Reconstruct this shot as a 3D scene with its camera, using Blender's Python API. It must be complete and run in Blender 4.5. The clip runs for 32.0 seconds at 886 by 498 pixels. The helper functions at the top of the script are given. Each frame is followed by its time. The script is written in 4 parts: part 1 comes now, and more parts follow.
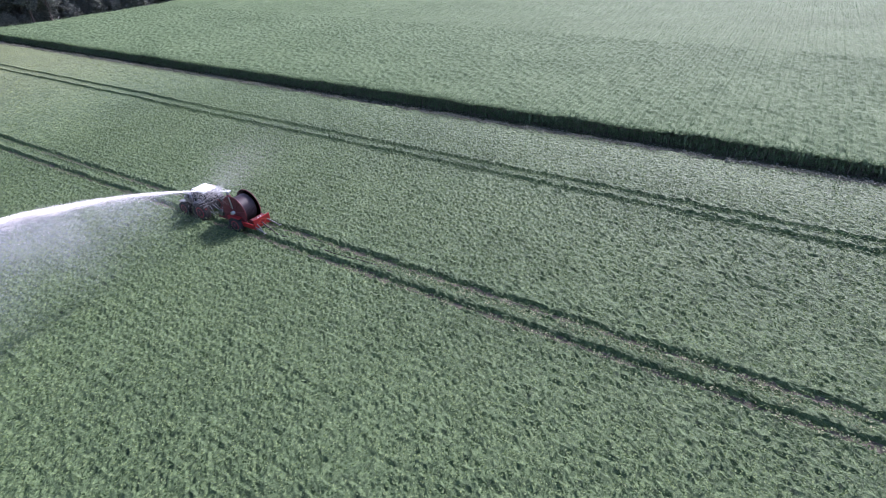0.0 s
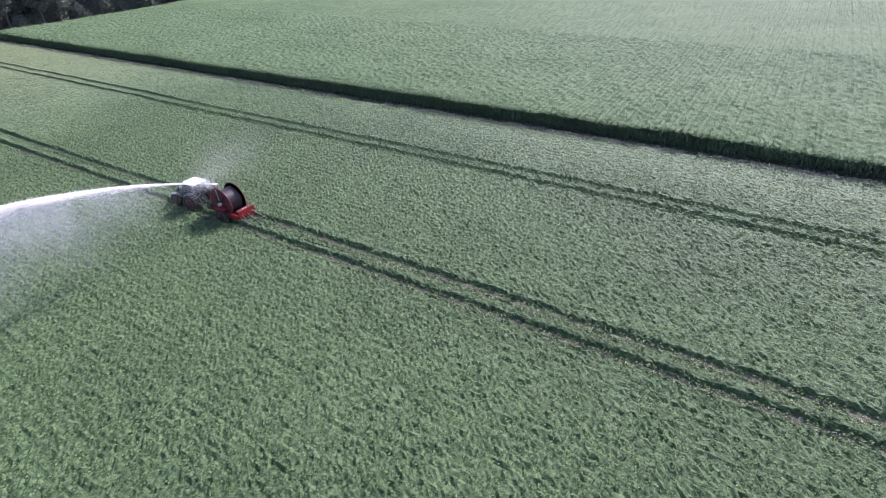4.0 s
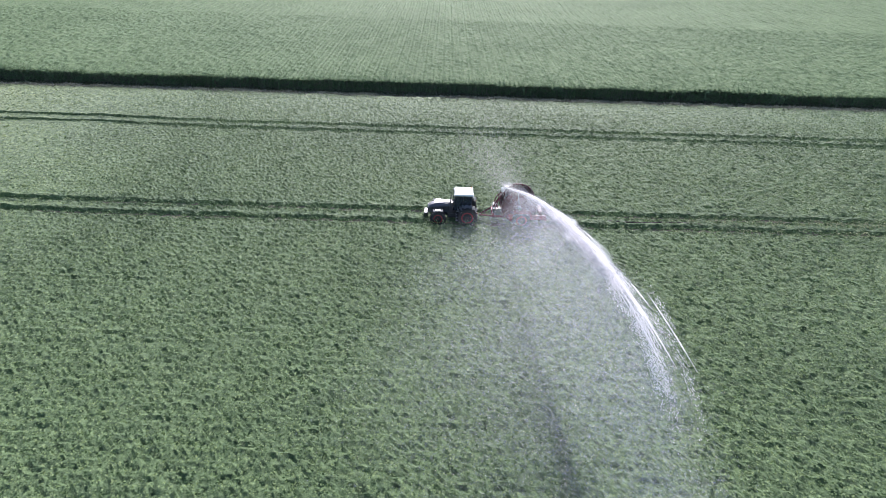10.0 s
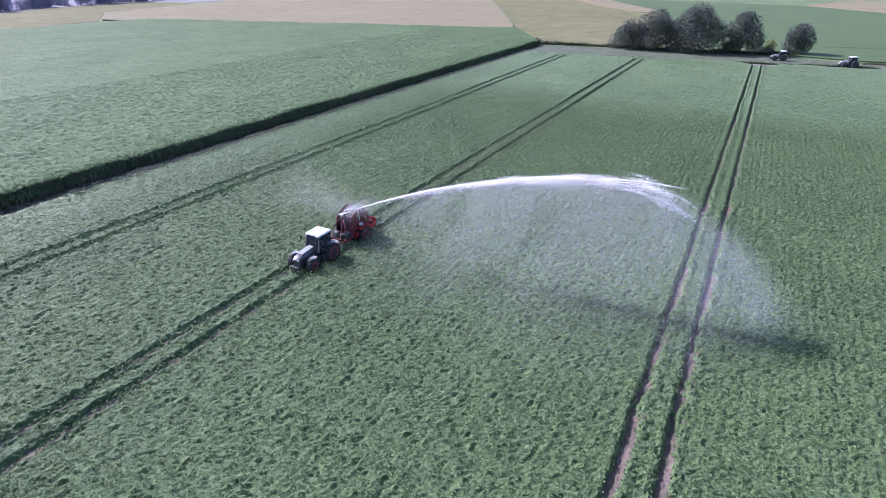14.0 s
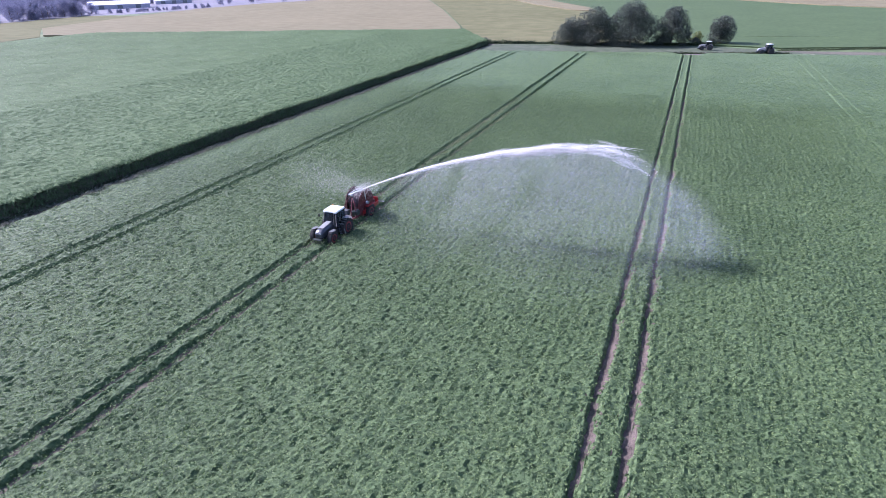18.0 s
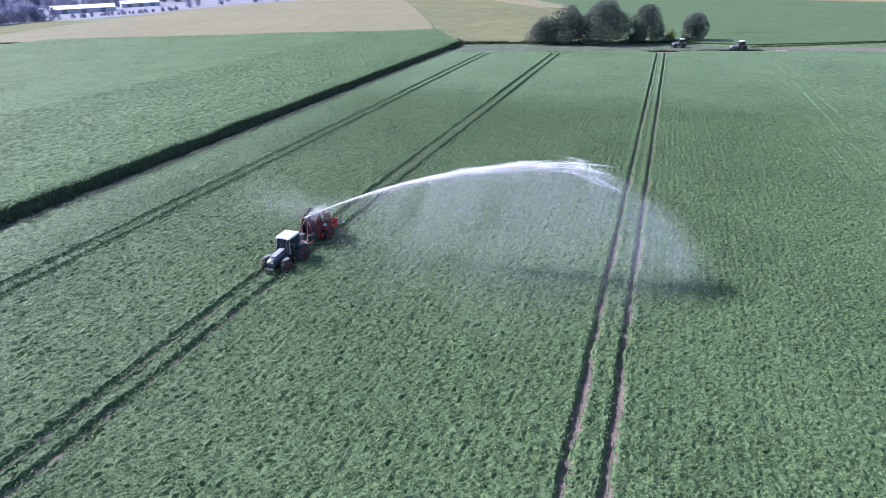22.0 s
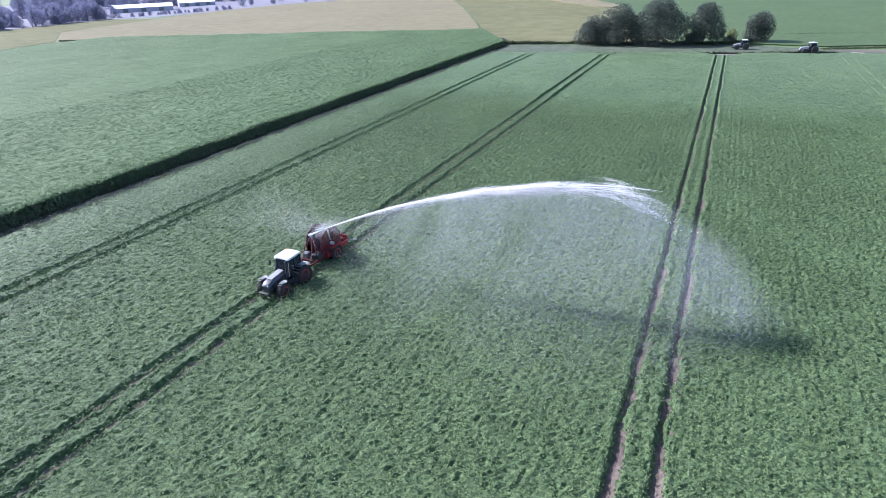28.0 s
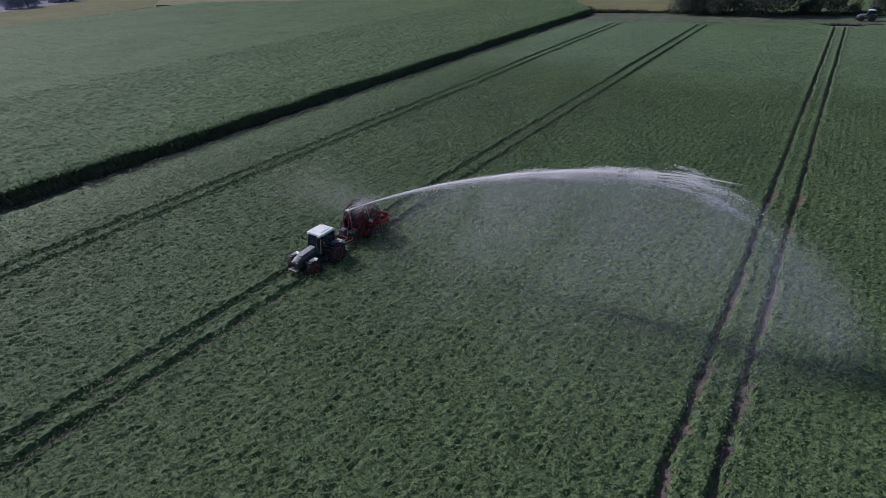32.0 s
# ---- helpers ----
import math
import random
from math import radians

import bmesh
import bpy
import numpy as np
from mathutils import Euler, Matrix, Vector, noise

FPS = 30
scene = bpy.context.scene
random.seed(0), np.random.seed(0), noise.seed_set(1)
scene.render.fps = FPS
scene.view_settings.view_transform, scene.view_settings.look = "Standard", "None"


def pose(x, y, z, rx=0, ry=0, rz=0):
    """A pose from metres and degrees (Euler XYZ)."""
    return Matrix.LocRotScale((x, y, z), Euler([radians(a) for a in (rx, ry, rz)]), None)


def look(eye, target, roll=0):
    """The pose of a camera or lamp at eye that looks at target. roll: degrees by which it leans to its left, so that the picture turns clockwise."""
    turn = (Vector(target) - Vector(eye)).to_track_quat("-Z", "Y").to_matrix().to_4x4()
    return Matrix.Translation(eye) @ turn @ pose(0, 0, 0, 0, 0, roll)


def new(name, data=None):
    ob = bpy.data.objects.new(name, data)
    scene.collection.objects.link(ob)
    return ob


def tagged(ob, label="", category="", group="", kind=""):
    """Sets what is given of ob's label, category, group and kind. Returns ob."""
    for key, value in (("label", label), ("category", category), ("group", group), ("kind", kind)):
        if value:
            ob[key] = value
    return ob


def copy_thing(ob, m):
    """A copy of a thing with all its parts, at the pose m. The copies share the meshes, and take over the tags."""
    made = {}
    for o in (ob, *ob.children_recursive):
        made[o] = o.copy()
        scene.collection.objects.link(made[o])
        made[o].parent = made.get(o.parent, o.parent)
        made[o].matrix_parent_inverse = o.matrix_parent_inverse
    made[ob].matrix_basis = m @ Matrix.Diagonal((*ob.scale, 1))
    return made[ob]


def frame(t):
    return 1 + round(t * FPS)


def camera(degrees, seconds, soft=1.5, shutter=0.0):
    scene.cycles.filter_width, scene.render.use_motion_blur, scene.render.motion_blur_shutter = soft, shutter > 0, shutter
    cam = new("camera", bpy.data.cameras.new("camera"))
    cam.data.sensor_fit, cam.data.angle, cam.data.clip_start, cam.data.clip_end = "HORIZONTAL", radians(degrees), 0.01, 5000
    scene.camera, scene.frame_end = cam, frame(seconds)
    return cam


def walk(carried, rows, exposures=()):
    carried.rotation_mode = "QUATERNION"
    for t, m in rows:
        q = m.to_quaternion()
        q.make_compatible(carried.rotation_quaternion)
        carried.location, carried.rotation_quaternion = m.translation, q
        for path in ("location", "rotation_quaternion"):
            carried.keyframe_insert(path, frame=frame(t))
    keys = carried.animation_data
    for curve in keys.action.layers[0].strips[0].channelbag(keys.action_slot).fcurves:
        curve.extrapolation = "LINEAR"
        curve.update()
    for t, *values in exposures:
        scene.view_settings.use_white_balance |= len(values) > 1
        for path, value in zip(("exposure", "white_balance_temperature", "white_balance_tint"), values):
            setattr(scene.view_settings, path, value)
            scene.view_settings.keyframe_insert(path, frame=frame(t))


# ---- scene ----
cam = camera(77.9, 32.0, soft=0.6)
PATH = [
    (0, (-1.201, -21.284, 24.907), (-2.643, -22.189, 23.857), -2.0),
    (0.5, (-1.272, -20.740, 24.912), (-2.714, -21.646, 23.863), -2.1),
    (1, (-1.388, -20.219, 25.05), (-2.83, -21.125, 24.002), -2.1),
    (1.5, (-1.341, -19.800, 25.163), (-2.784, -20.705, 24.115), -2.1),
    (2, (-1.292, -19.296, 25.087), (-2.736, -20.201, 24.039), -2.1),
    (2.5, (-1.309, -18.658, 24.97), (-2.752, -19.565, 23.923), -2.3),
    (4.5, (-0.663, -16.394, 25.603), (-2.051, -17.363, 24.538), -2.7),
    (5, (-0.666, -15.888, 25.445), (-1.886, -17.074, 24.395), -2.7),
    (5.5, (0.526, -16.491, 25.428), (-0.631, -17.742, 24.38), -2.3),
    (6, (3.257, -18.871, 25.709), (2.113, -20.133, 24.662), -1.8),
    (6.5, (5.518, -22.284, 25.927), (4.393, -23.559, 24.874), -1.8),
    (7, (6.061, -27.037, 25.792), (4.949, -28.323, 24.739), -1.6),
    (7.5, (5.368, -32.471, 25.434), (4.218, -33.719, 24.375), -1.6),
    (8, (3.868, -37.759, 25.383), (2.631, -38.910, 24.312), -1.8),
    (8.5, (4.226, -44.042, 25.207), (2.977, -45.176, 24.132), -0.8),
    (9, (7.031, -50.850, 24.747), (5.624, -51.778, 23.671), 0.5),
    (9.5, (10.888, -58.888, 24.6), (9.246, -59.294, 23.532), 1.7),
    (10, (13.887, -68.500, 24.603), (12.197, -68.482, 23.533), 2.0),
    (10.5, (14.784, -78.543, 24.304), (13.114, -78.299, 23.232), 2.0),
    (11, (13.456, -86.231, 24.121), (11.872, -85.626, 23.061), 1.9),
    (11.5, (10.423, -91.951, 23.996), (9.037, -90.966, 22.943), 2.5),
    (12, (6.222, -96.268, 23.631), (4.912, -95.180, 22.583), 2.5),
    (12.5, (2.894, -99.274, 23.402), (1.693, -98.062, 22.358), 1.7),
    (13, (1.897, -100.656, 23.326), (0.922, -99.245, 22.298), 1.0),
    (13.5, (1.509, -100.479, 23.732), (0.65, -98.993, 22.704), 0.9),
    (14, (1.358, -99.917, 24.094), (0.496, -98.361, 23.18), 0.3),
    (14.5, (1.14, -99.607, 24.486), (0.367, -97.999, 23.583), 0.5),
    (16.5, (1.559, -106.269, 24.835), (0.864, -104.632, 23.919), 0.1),
    (17, (1.827, -109.861, 24.631), (1.107, -108.234, 23.717), -0.4),
    (17.5, (1.588, -110.790, 24.607), (0.85, -109.168, 23.699), -1.0),
    (18, (1.429, -110.219, 24.775), (0.713, -108.586, 23.869), -1.2),
    (18.5, (1.561, -109.718, 24.854), (0.876, -108.073, 23.947), -1.3),
    (19, (1.397, -109.156, 25.012), (0.743, -107.500, 24.102), -1.3),
    (19.5, (1.507, -108.389, 25.143), (0.862, -106.729, 24.232), -1.2),
    (20, (1.456, -107.759, 25.162), (0.816, -106.097, 24.252), -1.4),
    (20.5, (1.547, -107.011, 25.305), (0.901, -105.354, 24.391), -1.6),
    (21, (1.445, -106.453, 25.29), (0.795, -104.796, 24.377), -1.7),
    (21.5, (1.527, -105.787, 25.205), (0.87, -104.132, 24.293), -1.9),
    (22, (1.474, -105.336, 25.334), (0.817, -103.682, 24.421), -1.9),
    (22.5, (1.501, -104.758, 25.34), (0.843, -103.105, 24.427), -1.9),
    (23, (1.645, -104.156, 25.232), (0.978, -102.504, 24.324), -2.0),
    (23.5, (1.542, -103.493, 25.179), (0.868, -101.843, 24.271), -2.2),
    (24, (1.535, -102.852, 25.072), (0.851, -101.205, 24.166), -2.3),
    (24.5, (1.277, -102.368, 25.004), (0.594, -100.722, 24.095), -2.1),
    (26.5, (1.155, -99.992, 24.894), (0.457, -98.354, 23.983), -2.2),
    (27, (1.103, -99.420, 24.691), (0.405, -97.781, 23.782), -2.1),
    (27.5, (1.02, -98.876, 24.584), (0.243, -97.272, 23.677), -2.0),
    (28, (1.113, -98.225, 24.492), (0.312, -96.633, 23.583), -2.2),
    (28.5, (0.999, -97.736, 24.311), (0.156, -96.209, 23.334), -2.2),
    (29, (1.058, -97.145, 24.062), (0.111, -95.678, 23.087), -2.3),
    (29.5, (1.115, -96.453, 23.708), (0.133, -95.008, 22.734), -2.3),
    (30, (1.14, -95.788, 23.597), (0.142, -94.357, 22.619), -2.3),
    (30.5, (1.03, -95.209, 23.468), (0.033, -93.784, 22.481), -2.4),
    (31, (0.916, -94.701, 23.192), (-0.084, -93.271, 22.213), -2.3),
    (31.5, (1.079, -94.122, 23.074), (0.078, -92.692, 22.098), -2.4),
    (32, (1.314, -93.256, 23.217), (0.303, -91.838, 22.235), -2.7),
]
walk(cam, [(t, look(eye, target, roll)) for t, eye, target, roll in PATH],
     [(0.0, 1.05, 5600, 32), (2.5, 1.05, 5600, 32), (6.0, 1.0, 5800, 21), (9.0, 0.99, 5850, 19), (11.0, 1.0, 5800, 22), (14.0, 1.05, 5380, 34), (18.0, 1.09, 5380, 33), (20.0, 1.11, 5380, 27), (22.0, 1.11, 5300, 22), (27.0, 1.11, 5350, 20), (28.5, 1.1, 5350, 21), (30.0, 1.07, 5400, 28), (31.4, 1.02, 5500, 28), (31.55, 0.93, 5550, 23), (31.75, 0.4, 5600, 21), (32.0, -0.5, 5650, 21)])


# ---- light ----
SUN_ELEVATION, SUN_BEARING = radians(37.5), radians(273.0)
world = bpy.data.worlds.new("sky")
scene.world = world
world.use_nodes = True
wn = world.node_tree
sky = wn.nodes.new("ShaderNodeTexSky")
sky.sky_type, sky.sun_disc = "NISHITA", False
sky.sun_elevation, sky.sun_rotation = SUN_ELEVATION, SUN_BEARING
sky.dust_density = 2.0
wn.links.new(sky.outputs[0], wn.nodes["Background"].inputs[0])
wn.nodes["Background"].inputs[1].default_value = 0.122
sun_data = bpy.data.lights.new("sun", "SUN")
sun_data.energy, sun_data.angle, sun_data.color = 4.6, radians(0.6), (1.0, 0.95, 0.87)
sun = new("sun", sun_data)
SUN_WAY = Vector((math.sin(SUN_BEARING) * math.cos(SUN_ELEVATION), math.cos(SUN_BEARING) * math.cos(SUN_ELEVATION), math.sin(SUN_ELEVATION)))
sun.matrix_world = look(SUN_WAY * 300, (0, 0, 0))


# ---- materials ----
def material(name, low, high, scale=2.0, rough=0.7, metal=0.0, bump=0.0, fine=0.0, translucent=0.0, islands=0.0, specular=0.5, patch=0.0, patch_scale=0.05, coat=0.0, sharp=0.25, haze_tone=None, hue=0.0):
    """Two tones mixed by coarse and fine noise; islands adds a tone of its own for each loose piece, patch a slow
    drift, hue a drift from olive to blue-green between plants; the crop's paler tone towards both field ends is haze
    put into its colour."""
    m = bpy.data.materials.new(name)
    m.use_nodes = True
    nt = m.node_tree
    nodes, links = nt.nodes, nt.links
    b = nodes["Principled BSDF"]
    co = nodes.new("ShaderNodeTexCoord")
    n1 = nodes.new("ShaderNodeTexNoise")
    n1.inputs["Scale"].default_value, n1.inputs["Detail"].default_value = scale, 5.0
    links.new(co.outputs["Object"], n1.inputs["Vector"])
    fac = n1.outputs["Fac"]

    def add(a, other, weight):
        mul = nodes.new("ShaderNodeMath")
        mul.operation = "MULTIPLY_ADD"
        sub = nodes.new("ShaderNodeMath")
        sub.operation = "SUBTRACT"
        links.new(other, sub.inputs[0])
        sub.inputs[1].default_value = 0.5
        links.new(sub.outputs[0], mul.inputs[0])
        mul.inputs[1].default_value = weight
        links.new(a, mul.inputs[2])
        return mul.outputs[0]
    if fine:
        n2 = nodes.new("ShaderNodeTexNoise")
        n2.inputs["Scale"].default_value, n2.inputs["Detail"].default_value = scale * 9.0, 3.0
        links.new(co.outputs["Object"], n2.inputs["Vector"])
        fac = add(fac, n2.outputs["Fac"], fine)
    if patch:
        n3 = nodes.new("ShaderNodeTexNoise")
        n3.inputs["Scale"].default_value, n3.inputs["Detail"].default_value = patch_scale, 4.0
        links.new(co.outputs["Object"], n3.inputs["Vector"])
        fac = add(fac, n3.outputs["Fac"], patch)
    if islands:
        geo = nodes.new("ShaderNodeNewGeometry")
        fac = add(fac, geo.outputs["Random Per Island"], islands)
    ramp = nodes.new("ShaderNodeValToRGB")
    ramp.color_ramp.elements[0].position, ramp.color_ramp.elements[1].position = 0.5 - sharp, 0.5 + sharp
    ramp.color_ramp.elements[0].color, ramp.color_ramp.elements[1].color = (*low, 1), (*high, 1)
    links.new(fac, ramp.inputs[0])
    colour = ramp.outputs[0]
    # haze painted into the crop: a paler tone towards both field ends
    if haze_tone:
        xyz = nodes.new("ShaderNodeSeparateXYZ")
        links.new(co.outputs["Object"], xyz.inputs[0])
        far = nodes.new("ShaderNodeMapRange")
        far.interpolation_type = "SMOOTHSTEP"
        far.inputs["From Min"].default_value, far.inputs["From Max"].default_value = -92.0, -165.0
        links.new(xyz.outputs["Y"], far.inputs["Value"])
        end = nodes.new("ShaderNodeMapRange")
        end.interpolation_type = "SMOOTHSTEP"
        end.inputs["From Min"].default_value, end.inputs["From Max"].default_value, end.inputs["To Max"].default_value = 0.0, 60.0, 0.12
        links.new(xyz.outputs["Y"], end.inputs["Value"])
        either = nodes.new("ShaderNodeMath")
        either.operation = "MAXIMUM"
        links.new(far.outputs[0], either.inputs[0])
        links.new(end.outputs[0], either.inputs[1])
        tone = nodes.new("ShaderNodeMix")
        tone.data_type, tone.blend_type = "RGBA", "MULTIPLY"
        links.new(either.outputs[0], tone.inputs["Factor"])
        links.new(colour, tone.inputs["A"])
        tone.inputs["B"].default_value = (*haze_tone, 1)
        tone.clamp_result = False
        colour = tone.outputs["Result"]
    if hue:
        n4 = nodes.new("ShaderNodeTexNoise")
        n4.inputs["Scale"].default_value, n4.inputs["Detail"].default_value = 0.28, 6.0
        n4.inputs["Roughness"].default_value = 0.65
        links.new(co.outputs["Object"], n4.inputs["Vector"])
        drift = nodes.new("ShaderNodeValToRGB")
        drift.color_ramp.elements[0].position, drift.color_ramp.elements[1].position = 0.33, 0.67
        drift.color_ramp.elements[0].color = (1 - hue, 1 - 0.3 * hue, 1 + 0.5 * hue, 1)
        drift.color_ramp.elements[1].color = (1 + hue, 1 + 0.3 * hue, 1 - 0.9 * hue, 1)
        shift = nodes.new("ShaderNodeMix")
        shift.data_type, shift.blend_type, shift.clamp_result = "RGBA", "MULTIPLY", False
        shift.inputs["Factor"].default_value = 1.0
        links.new(colour, shift.inputs["A"])
        links.new(drift.outputs[0], shift.inputs["B"])
        colour = shift.outputs["Result"]
    links.new(colour, b.inputs["Base Color"])
    b.inputs["Roughness"].default_value, b.inputs["Metallic"].default_value = rough, metal
    b.inputs["Specular IOR Level"].default_value = specular
    b.inputs["Coat Weight"].default_value = coat
    if bump:
        bp = nodes.new("ShaderNodeBump")
        bp.inputs["Strength"].default_value, bp.inputs["Distance"].default_value = 1.0, bump
        links.new(fac, bp.inputs["Height"])
        links.new(bp.outputs[0], b.inputs["Normal"])
    if translucent:
        tr = nodes.new("ShaderNodeBsdfTranslucent")
        links.new(colour, tr.inputs[0])
        mix = nodes.new("ShaderNodeMixShader")
        mix.inputs[0].default_value = translucent
        links.new(b.outputs[0], mix.inputs[1])
        links.new(tr.outputs[0], mix.inputs[2])
        links.new(mix.outputs[0], nodes["Material Output"].inputs["Surface"])
    return m


def water_material(name, clear, tint=(1.0, 0.98, 0.97)):
    """White water: part clear, part scattering sunlight forwards and back."""
    m = bpy.data.materials.new(name)
    m.use_nodes = True
    nodes, links = m.node_tree.nodes, m.node_tree.links
    b = nodes["Principled BSDF"]
    b.inputs["Base Color"].default_value, b.inputs["Roughness"].default_value = (*tint, 1), 0.3
    tr = nodes.new("ShaderNodeBsdfTranslucent")
    tr.inputs[0].default_value = (*tint, 1)
    half = nodes.new("ShaderNodeMixShader")
    half.inputs[0].default_value = 0.6
    links.new(b.outputs[0], half.inputs[1])
    links.new(tr.outputs[0], half.inputs[2])
    see = nodes.new("ShaderNodeBsdfTransparent")
    mix = nodes.new("ShaderNodeMixShader")
    mix.inputs[0].default_value = clear
    links.new(half.outputs[0], mix.inputs[1])
    links.new(see.outputs[0], mix.inputs[2])
    links.new(mix.outputs[0], nodes["Material Output"].inputs["Surface"])
    return m


M_GRASS = material("meadow grass", (0.045, 0.075, 0.02), (0.11, 0.15, 0.05), 0.4, 0.9, bump=0.05, fine=0.5, patch=1.0)
M_SOIL = material("dry sandy soil", (0.06, 0.053, 0.035), (0.155, 0.135, 0.094), 1.2, 0.95, bump=0.06, fine=0.8, patch=0.4)
M_FURROW = material("pinkish dry soil", (0.06, 0.047, 0.037), (0.155, 0.12, 0.098), 1.2, 0.95, bump=0.06, fine=0.8, patch=0.4)
M_TOPS = material("potato foliage", (0.038, 0.068, 0.029), (0.15, 0.217, 0.098), 3.0, 0.6, bump=0.1, specular=0.22, fine=0.8, patch=0.25, patch_scale=0.06, sharp=0.22, haze_tone=(1.55, 1.24, 1.25), hue=0.32)
M_LEAF = material("potato leaves", (0.054, 0.095, 0.038), (0.203, 0.272, 0.122), 2.4, 0.55, translucent=0.5, specular=0.3, islands=1.1, patch=0.5, patch_scale=0.06, sharp=0.27, haze_tone=(1.55, 1.24, 1.25), hue=0.38)
M_PALE = material("bruised leaves", (0.125, 0.15, 0.065), (0.35, 0.36, 0.2), 0.8, 0.7, translucent=0.2, islands=1.0)
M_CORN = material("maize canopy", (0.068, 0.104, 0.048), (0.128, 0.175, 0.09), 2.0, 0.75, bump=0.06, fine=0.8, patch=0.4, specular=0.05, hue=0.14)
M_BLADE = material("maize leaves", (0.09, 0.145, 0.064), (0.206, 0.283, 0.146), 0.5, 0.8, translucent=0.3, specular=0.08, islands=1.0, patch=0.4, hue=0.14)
# stalk tone lifted so the shaded maize edge comes out less black
M_STALK = material("lightened lower maize stalks", (0.13, 0.12, 0.09), (0.26, 0.235, 0.18), 3.0, 0.8, islands=0.5)
M_WHEAT = material("ripened wheat", (0.155, 0.137, 0.08), (0.205, 0.183, 0.11), 0.15, 0.9, fine=0.6, patch=0.6, patch_scale=0.02, specular=0.05)
M_YELLOW = material("mown yellow grass", (0.106, 0.108, 0.05), (0.16, 0.152, 0.077), 0.12, 0.9, fine=0.5, patch=0.8, patch_scale=0.02, specular=0.05)
M_BEET = material("beet crop", (0.055, 0.085, 0.034), (0.088, 0.122, 0.05), 0.5, 0.7, fine=0.6, patch=0.5, specular=0.08)
M_SAND = material("sandy track", (0.26, 0.2, 0.165), (0.45, 0.36, 0.3), 0.8, 0.95, fine=0.5, bump=0.03)
M_LITTER = material("leaf litter", (0.03, 0.022, 0.018), (0.09, 0.065, 0.05), 0.8, 0.95, fine=0.6)
# blue-grey of distance haze, put into the leaf colour of the far trees
M_HAZE_TREES = material("far leaves in haze blue-grey", (0.2, 0.205, 0.29), (0.34, 0.345, 0.45), 0.3, 0.8, translucent=0.3, islands=0.8)
# lilac pallor of the far air, mixed into the ground's own colour
M_YARD = material("yard paled by haze", (0.15, 0.145, 0.165), (0.22, 0.21, 0.24), 0.08, 0.9, fine=0.5, patch=0.6, patch_scale=0.02, specular=0.1)
M_TRACK = material("grey-green dirt track", (0.058, 0.078, 0.044), (0.115, 0.125, 0.088), 0.35, 0.95, fine=0.7, patch=0.5, patch_scale=0.12, specular=0.1)
M_PINK = material("pinkish bare soil", (0.17, 0.125, 0.12), (0.31, 0.235, 0.225), 0.5, 0.95, fine=0.6, patch=0.4)
M_VERGE = material("rank verge grass", (0.025, 0.04, 0.014), (0.075, 0.1, 0.038), 0.6, 0.9, fine=0.5, islands=0.5, patch=0.6)
M_DRY = material("dry pale grass", (0.15, 0.155, 0.11), (0.29, 0.28, 0.225), 0.8, 0.9, fine=0.4, islands=0.8, specular=0.1)
M_BARK = material("bark", (0.06, 0.045, 0.035), (0.2, 0.16, 0.13), 4.0, 0.9, fine=0.5, bump=0.03)
M_OAK = material("oak leaves", (0.072, 0.085, 0.075), (0.14, 0.163, 0.122), 0.4, 0.65, translucent=0.3, specular=0.25, islands=0.7)
M_WOOD = material("woodland leaves", (0.122, 0.135, 0.122), (0.265, 0.285, 0.232), 0.3, 0.7, translucent=0.3, islands=0.9, specular=0.2)
M_SHRUB = material("yellow-green shrub leaves", (0.09, 0.12, 0.03), (0.24, 0.26, 0.09), 0.6, 0.6, translucent=0.25, islands=0.7)
M_JET = water_material("jet of water", 0.3)
M_SPRAY = water_material("spray drops", 0.2)
M_MIST = water_material("fine spray", 0.915, (0.93, 0.92, 0.98))
M_SPLASH = water_material("spray at the nozzle", 0.6)
M_DARK = material("dark green-grey paint", (0.02, 0.028, 0.024), (0.05, 0.06, 0.052), 3.0, 0.3, fine=0.3, coat=0.4)
M_HOOD = material("dark grey hood paint", (0.03, 0.032, 0.036), (0.07, 0.072, 0.078), 3.0, 0.35, fine=0.3, coat=0.6)
M_RED = material("red paint", (0.2, 0.01, 0.011), (0.38, 0.022, 0.02), 2.0, 0.4, fine=0.4, coat=0.3)
M_SILVER = material("silver-grey hood paint", (0.2, 0.2, 0.195), (0.32, 0.32, 0.31), 3.0, 0.4, fine=0.3, coat=0.3)
M_RIM = material("dull red wheel rims", (0.15, 0.01, 0.014), (0.3, 0.022, 0.025), 2.0, 0.5, fine=0.4)
M_DRED = material("dusty dark red paint", (0.06, 0.008, 0.012), (0.14, 0.018, 0.023), 2.0, 0.55, fine=0.5)
M_ORANGE = material("orange-red sheet", (0.42, 0.04, 0.02), (0.6, 0.085, 0.035), 3.0, 0.45, fine=0.4)
M_WHITE = material("off-white plastic", (0.66, 0.66, 0.62), (0.82, 0.82, 0.79), 2.0, 0.4, fine=0.4)
M_GREY = material("grey plastic", (0.1, 0.105, 0.105), (0.2, 0.205, 0.205), 3.0, 0.35, fine=0.4)
M_TYRE = material("tyre rubber", (0.015, 0.014, 0.013), (0.05, 0.046, 0.042), 5.0, 0.85, fine=0.5, bump=0.01)
M_STEEL = material("galvanised steel", (0.35, 0.36, 0.37), (0.55, 0.56, 0.57), 4.0, 0.4, metal=0.8, fine=0.4)
M_BLACK = material("black plastic", (0.012, 0.012, 0.013), (0.035, 0.035, 0.036), 4.0, 0.5, fine=0.3)
